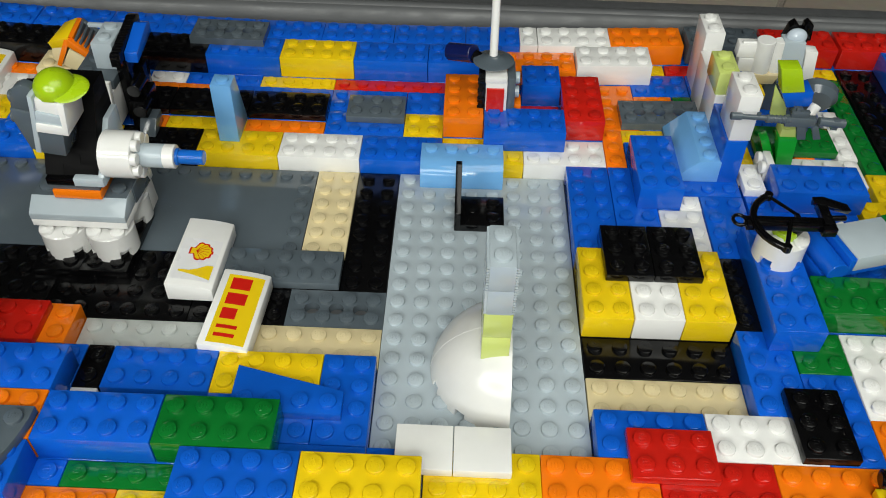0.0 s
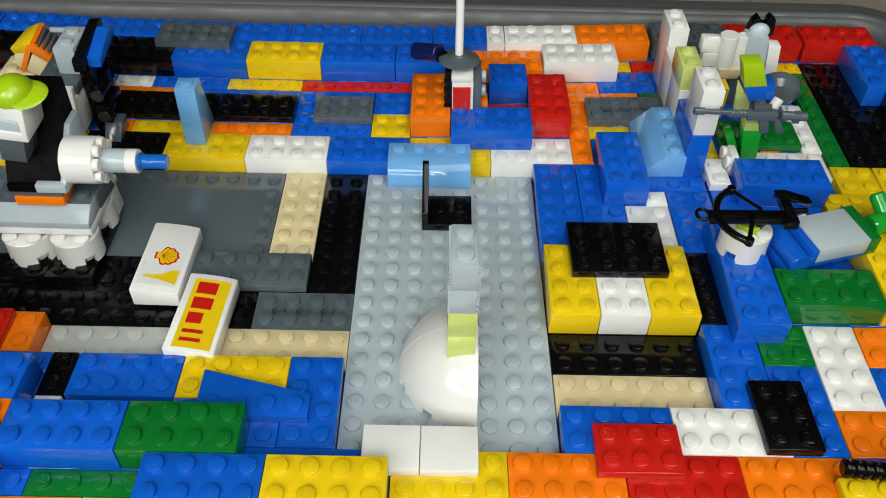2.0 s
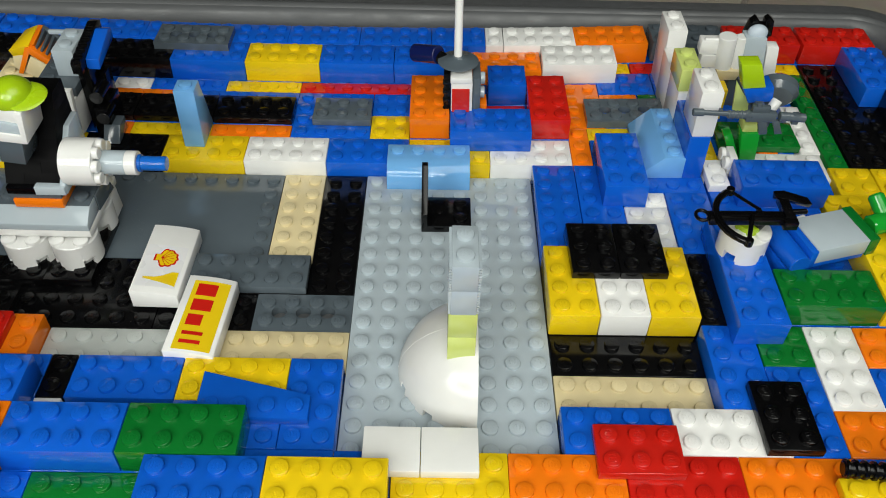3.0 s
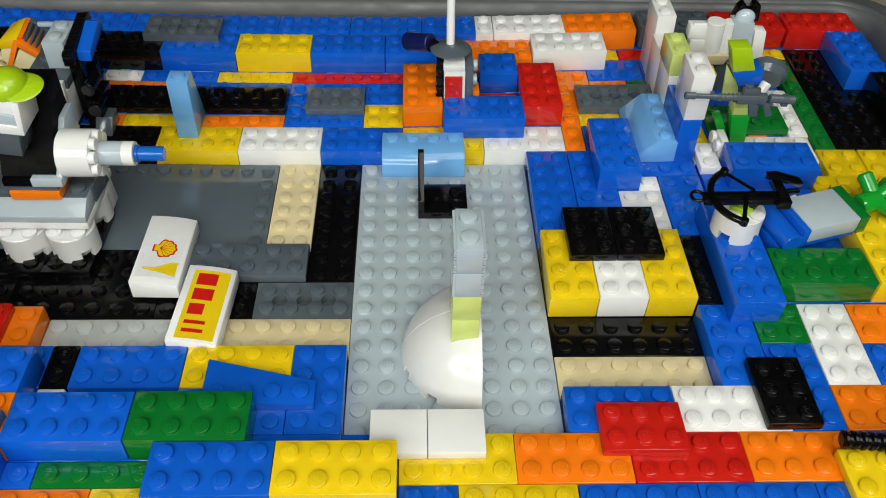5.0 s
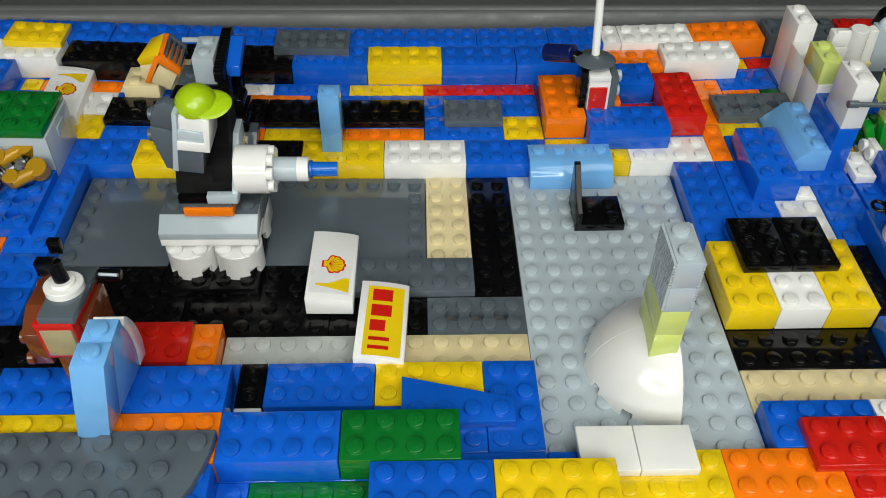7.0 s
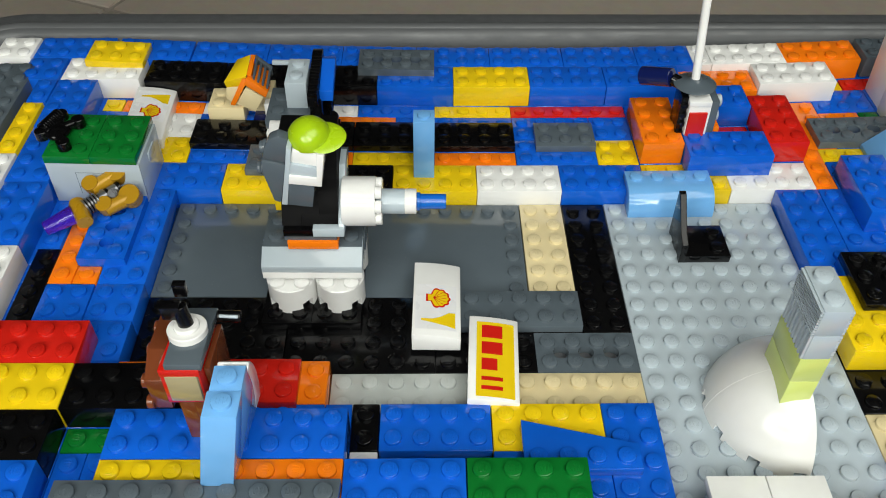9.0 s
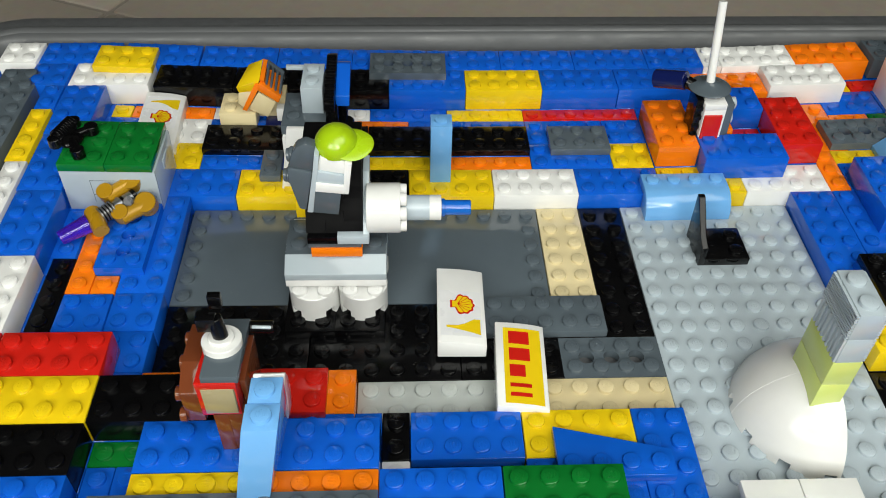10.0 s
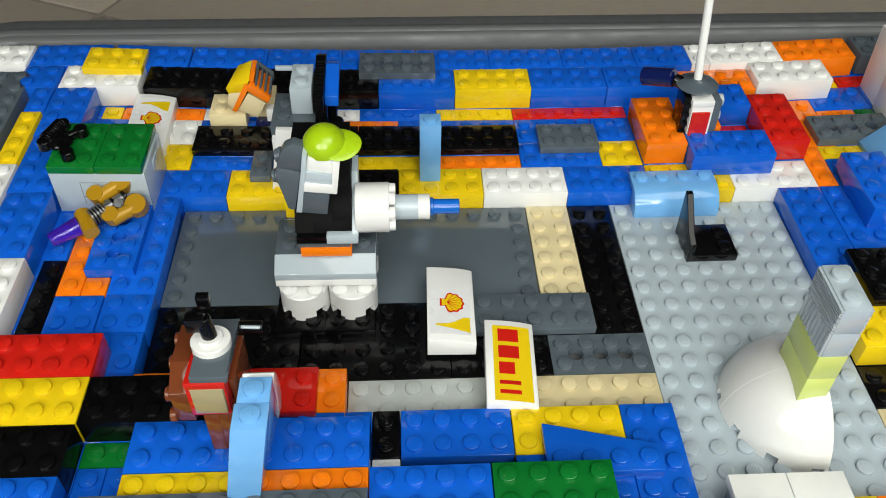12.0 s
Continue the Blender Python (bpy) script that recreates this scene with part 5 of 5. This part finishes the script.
def soldier():
    k = kit("toy_soldier", 17.7, 16.8, 2, "brick-built figure with lime head holding a rifle", "toy figure")
    pri(k, "leg", "brightgreen", [(17.55, 6.35), (18.42, 6.4), (18.64, 2.0), (17.9, 2.0)], "y", 16.2, 16.9, "green leg")
    pri(k, "leg", "brightgreen", [(16.8, 5.75), (17.15, 6.1), (17.95, 2.0), (17.5, 2.0)], "y", 16.3, 16.9, "green leg")
    blk(k, "hips", "pale", (17.6, 16.3, 6.4), (18.35, 17.1, 7.5), "pale lime hip plate")
    pri(k, "torso", "pale", [(16.74, 12.8), (16.94, 8.84), (17.74, 8.1), (17.59, 9.93)], "y", 16.66, 16.8, "pale lime angled side")
    pri(k, "chest", "blue", [(16.99, 12.35), (18.36, 12.65), (18.49, 10.8), (17.4, 10.5)], "y", 16.3, 17.3, "blue chest plate")
    blk(k, "stomach", "dgray", (17.62, 16.7, 7.5), (18.6, 17.5, 10.6), "dark grey body")
    pri(k, "head", "lime", [(16.98, 12.4), (17.97, 12.65), (17.46, 15.6), (16.57, 15.5)], "y", 16.3, 17.05, "lime slab head")
    cyl(k, "shell", "dgray", (19.15, 17.5, 9.3), (19.35, 18.3, 10.0), 1.0, "dark grey rounded shell", edge=0.0022)
    cyl(k, "hand", "white", (18.4, 16.0, 10.2), (18.65, 16.2, 11.2), 0.24, "white hand", segments=20)
    # rifle
    y, p = 14.6, 11.85
    g = blk(k, "rifle", "dgray", (16.74, y - 0.16, p - 0.6), (18.04, y + 0.16, p + 0.5), "dark grey rifle")
    cyl(k, "rifle_barrel", "dgray", (14.42, y, p + 0.3), (17.0, y, p + 0.1), 0.12, "dark grey barrel", segments=16)
    cyl(k, "muzzle", "dgray", (14.37, y, p + 0.3), (14.85, y, p + 0.28), 0.17, "dark grey muzzle", segments=16)
    cyl(k, "handguard", "dgray", (15.9, y, p + 0.1), (17.0, y, p + 0.05), 0.17, "dark grey handguard", segments=16)
    blk(k, "front_sight", "dgray", (15.47, y - 0.06, p), (15.63, y + 0.06, p + 0.85), edge=0.0001)
    blk(k, "carry_handle", "dgray", (16.92, y - 0.1, p + 0.5), (17.67, y + 0.1, p + 1.3), edge=0.00015)
    cyl(k, "rifle_stock", "dgray", (18.2, y, p), (19.35, y, p - 0.2), 0.2, "dark grey stock", segments=16)
    for i in range(6):
        cyl(k, "handguard_rib", "dgray", (15.95 + 0.18 * i, y, p + 0.1), (16.03 + 0.18 * i, y, p + 0.1), 0.19, segments=16)
    bar(k, "trigger_guard", "dgray", [(17.95, y, p - 0.5), (18.05, y, p - 1.1), (18.25, y, p - 1.1), (18.3, y, p - 0.5)], 0.05)
    blk(k, "rear_sight", "dgray", (17.06, y - 0.07, p + 1.2), (17.25, y + 0.07, p + 1.7), edge=0.0001)
    blk(k, "butt", "dgray", (18.79, y - 0.14, p - 0.9), (19.07, y + 0.14, p + 0.4), edge=0.0002)
    pri(k, "magazine", "dgray", [(17.30, p - 0.5), (17.72, p - 0.5), (17.90, p - 2.3), (17.53, p - 2.4)], "y", y - 0.12, y + 0.12)
    pri(k, "pistol_grip", "dgray", [(17.95, p - 0.5), (18.23, p - 0.5), (18.56, p - 2.2), (18.23, p - 2.3)], "y", y - 0.12, y + 0.12)
    blk(k, "arm", "dgray", (17.7, 15.0, 9.6), (18.1, 16.7, 10.8), "dark grey arm")


soldier()


def walker():
    k = kit("toy_walker", 18.2, 21.2, 2, "white and grey brick-built walker with black hood", "toy robot")
    for x, r in ((17.6, 0.45), (18.3, 0.3)):
        cyl(k, "curved_panel", "white", (x + 0.1, 21.0, 8.4), (x, 21.0, 12.75), r, "white curved panel")
    blk(k, "rear_panel", "white", (17.3, 21.1, 6.8), (18.6, 21.5, 12.3), "white panel")
    blk(k, "side_fin", "white", (16.35, 20.9, 10.3), (17.3, 21.5, 12.1), "white fin")
    blk(k, "side_fin", "white", (16.5, 20.85, 8.4), (17.3, 21.4, 10.2), "white fin")
    cyl(k, "fin_edge", "white", (16.5, 21.05, 12.05), (17.25, 21.05, 12.1), 0.13, segments=16)
    pri(k, "slab", "lgray", [(18.65, 7.0), (19.8, 7.0), (19.42, 12.9), (18.4, 12.9)], "y", 20.7, 21.5, "light grey slab")
    pri(k, "outer_panel", "white", [(19.85, 6.8), (20.45, 6.8), (20.15, 11.7), (19.55, 11.8)], "y", 20.7, 21.3, "white panel")
    for x in (18.2, 19.05):
        blk(k, "leg", "dgray", (x, 20.9, 2.6), (x + 0.75, 21.5, 7.0), "dark grey leg")
    blk(k, "front_post", "yellow", (17.2, 19.6, 2.6), (17.85, 20.5, 7.2), "yellow post")
    pri(k, "bracket", "tan", [(17.35, 8.5), (18.6, 8.5), (18.4, 7.2), (17.55, 7.2)], "y", 20.5, 21.4, "tan bracket")
    blob(k, "head", "frost", (19.05, 21.2, 13.0), (0.5, 0.36, 0.42), "pale blue-grey round head")
    pri(k, "ear", "black", [(18.55, 12.0), (18.72, 13.9), (18.95, 14.5), (19.12, 14.1), (19.1, 12.0)], "y", 21.5, 22.0, "glossy black ear", edge=0.0005)
    pri(k, "ear", "black", [(19.4, 12.0), (19.42, 14.2), (19.58, 14.6), (19.85, 14.1), (19.95, 12.0)], "y", 21.5, 22.0, "glossy black ear", edge=0.0005)
    blk(k, "hood", "black", (18.7, 21.5, 11.8), (19.8, 22.0, 13.5), "glossy black hood")
    return k


WALKER = walker()
WALKER.location += Vector((-0.2 * U, 0, -0.6 * P))


def side_stud_brick():
    k = kit("side_stud_brick", 17.1, 15.8, 2, "small white toy brick with two side studs", "toy brick")
    blk(k, "body", "white", (16.96, 15.05, 2), (17.3, 16.0, 4.9))
    for y in (15.25, 15.95):
        cyl(k, "side_stud", "white", (16.96, y, 3.9), (16.76, y, 3.9), 0.3, segments=20)
    k = kit("toy_plate", 16.45, 14.8, 2, "white plastic toy plate with two studs", "toy plate")
    blk(k, "plate_body", "white", (15.97, 14.02, 2), (16.93, 15.9, 3), "", [(16.45, 14.42), (16.45, 15.3)])


side_stud_brick()


def blaster():
    k = kit("toy_blaster", 18, -1.0, 3.1, "small black plastic toy blaster on yellow plate", "toy weapon")
    cyl(k, "barrel", "black", (17.0, -0.95, 4.2), (18.8, -1.1, 4.2), 0.24, segments=24)
    for i in range(5):
        cyl(k, "barrel_ring", "black", (17.05 + 0.3 * i, -0.95 - 0.025 * i, 4.2), (17.18 + 0.3 * i, -0.96 - 0.025 * i, 4.2), 0.33, segments=24)
    blk(k, "receiver", "black", (18.5, -1.4, 3.4), (20.0, -0.8, 5.0))
    cyl(k, "scope", "black", (18.6, -1.05, 5.4), (19.6, -1.1, 5.4), 0.2, segments=20)
    pri(k, "grip", "black", [(19.2, 3.5), (19.6, 3.5), (19.9, 3.1), (19.5, 3.1)], "y", -1.3, -0.9)


blaster()


# ---- plain bricks under what is stacked, and round the edge ----
def fill():
    cell = {}
    for x, y, nx, ny, p0, p1 in PLACED:
        for i in range(int(math.floor(x)), int(math.ceil(x + nx))):
            for j in range(int(math.floor(y)), int(math.ceil(y + ny))):
                cell.setdefault((i, j), []).append((p0, p1))
    need = {}
    for i in range(-32, 29):
        for j in range(-10, 27):
            have = sorted(cell.get((i, j), []))
            level = -1
            if not have:
                need.setdefault((-1, 2, j), []).append(i)
                continue
            for p0, p1 in have:
                if p0 > level:
                    need.setdefault((level, p0, j), []).append(i)
                level = max(level, p1)
    bm = bmesh.new()
    tops = []
    for (lo, hi, j), cols in sorted(need.items()):
        cols.sort()
        start = prev = cols[0]
        for c in cols[1:] + [None]:
            if c is None or c != prev + 1 or c - start >= 4:
                box_bm(start * U + 0.0001, j * U + 0.0001, lo * P, (prev + 1) * U - 0.0001, (j + 1) * U - 0.0001, hi * P - 0.00008, 0.0002, 1, bm)
                if lo == -1 and hi == 2:
                    tops += [(i, j) for i in range(start, prev + 1) if (i, j) not in cell]
                start = c
            prev = c
    ob = link("lower_bricks", to_mesh("lower_bricks", bm), MAT["blue"])
    tagged(ob, "blue plastic toy bricks filling the lower layer", "toy bricks", kind="stuff")
    studs_on(ob, [(i + 0.5, j + 0.5) for i, j in tops], 2 * P, MAT["blue"], 0, 0)


fill()


# ---- the loose layers lie a little bowed: they rise towards the far corners of the tray ----
def rise(x, y):
    """Height and sideways spread in metres at a place given in metres, and the height's slope along x and y."""
    u, v = x / U + 4.0, max(0.0, y / U - 3.0)
    k, w = 1.2 * P / 400 / 21, max(-21.0, min(21.0, u))
    out = math.copysign(0.04 * U * max(0.0, abs(u) - 17.0) * min(1.0, v / 18), u)
    return k * w * w * v, out, (2 * k * w * v / U if w == u else 0.0), (k * w * w / U if v else 0.0)


def settle():
    for ob in [o for o in scene.objects if o.parent is None and o.type in ("MESH", "EMPTY")]:
        if ob.get("kind") == "structure" or ob.name.startswith("storage_tray"):
            continue
        if ob.get("kind") == "stuff":
            for v in ob.data.vertices:
                v.co.z += rise(v.co.x, v.co.y)[0]
            for s in ob.children:
                s.location.z += rise(s.location.x, s.location.y)[0]
            continue
        m = ob.matrix_basis.copy()
        c = m.translation.copy()
        if ob.type == "MESH":
            mid = m @ (sum((Vector(q) for q in ob.bound_box), Vector()) / 8)
            c = Vector((mid.x, mid.y, m.translation.z))
        h, dx, sx, sy = rise(c.x, c.y)
        turn = Matrix.Rotation(math.atan(sy), 4, "X") @ Matrix.Rotation(-math.atan(sx), 4, "Y")
        ob.matrix_basis = Matrix.Translation(c + Vector((dx, 0, h))) @ turn @ Matrix.Translation(-c) @ m


settle()
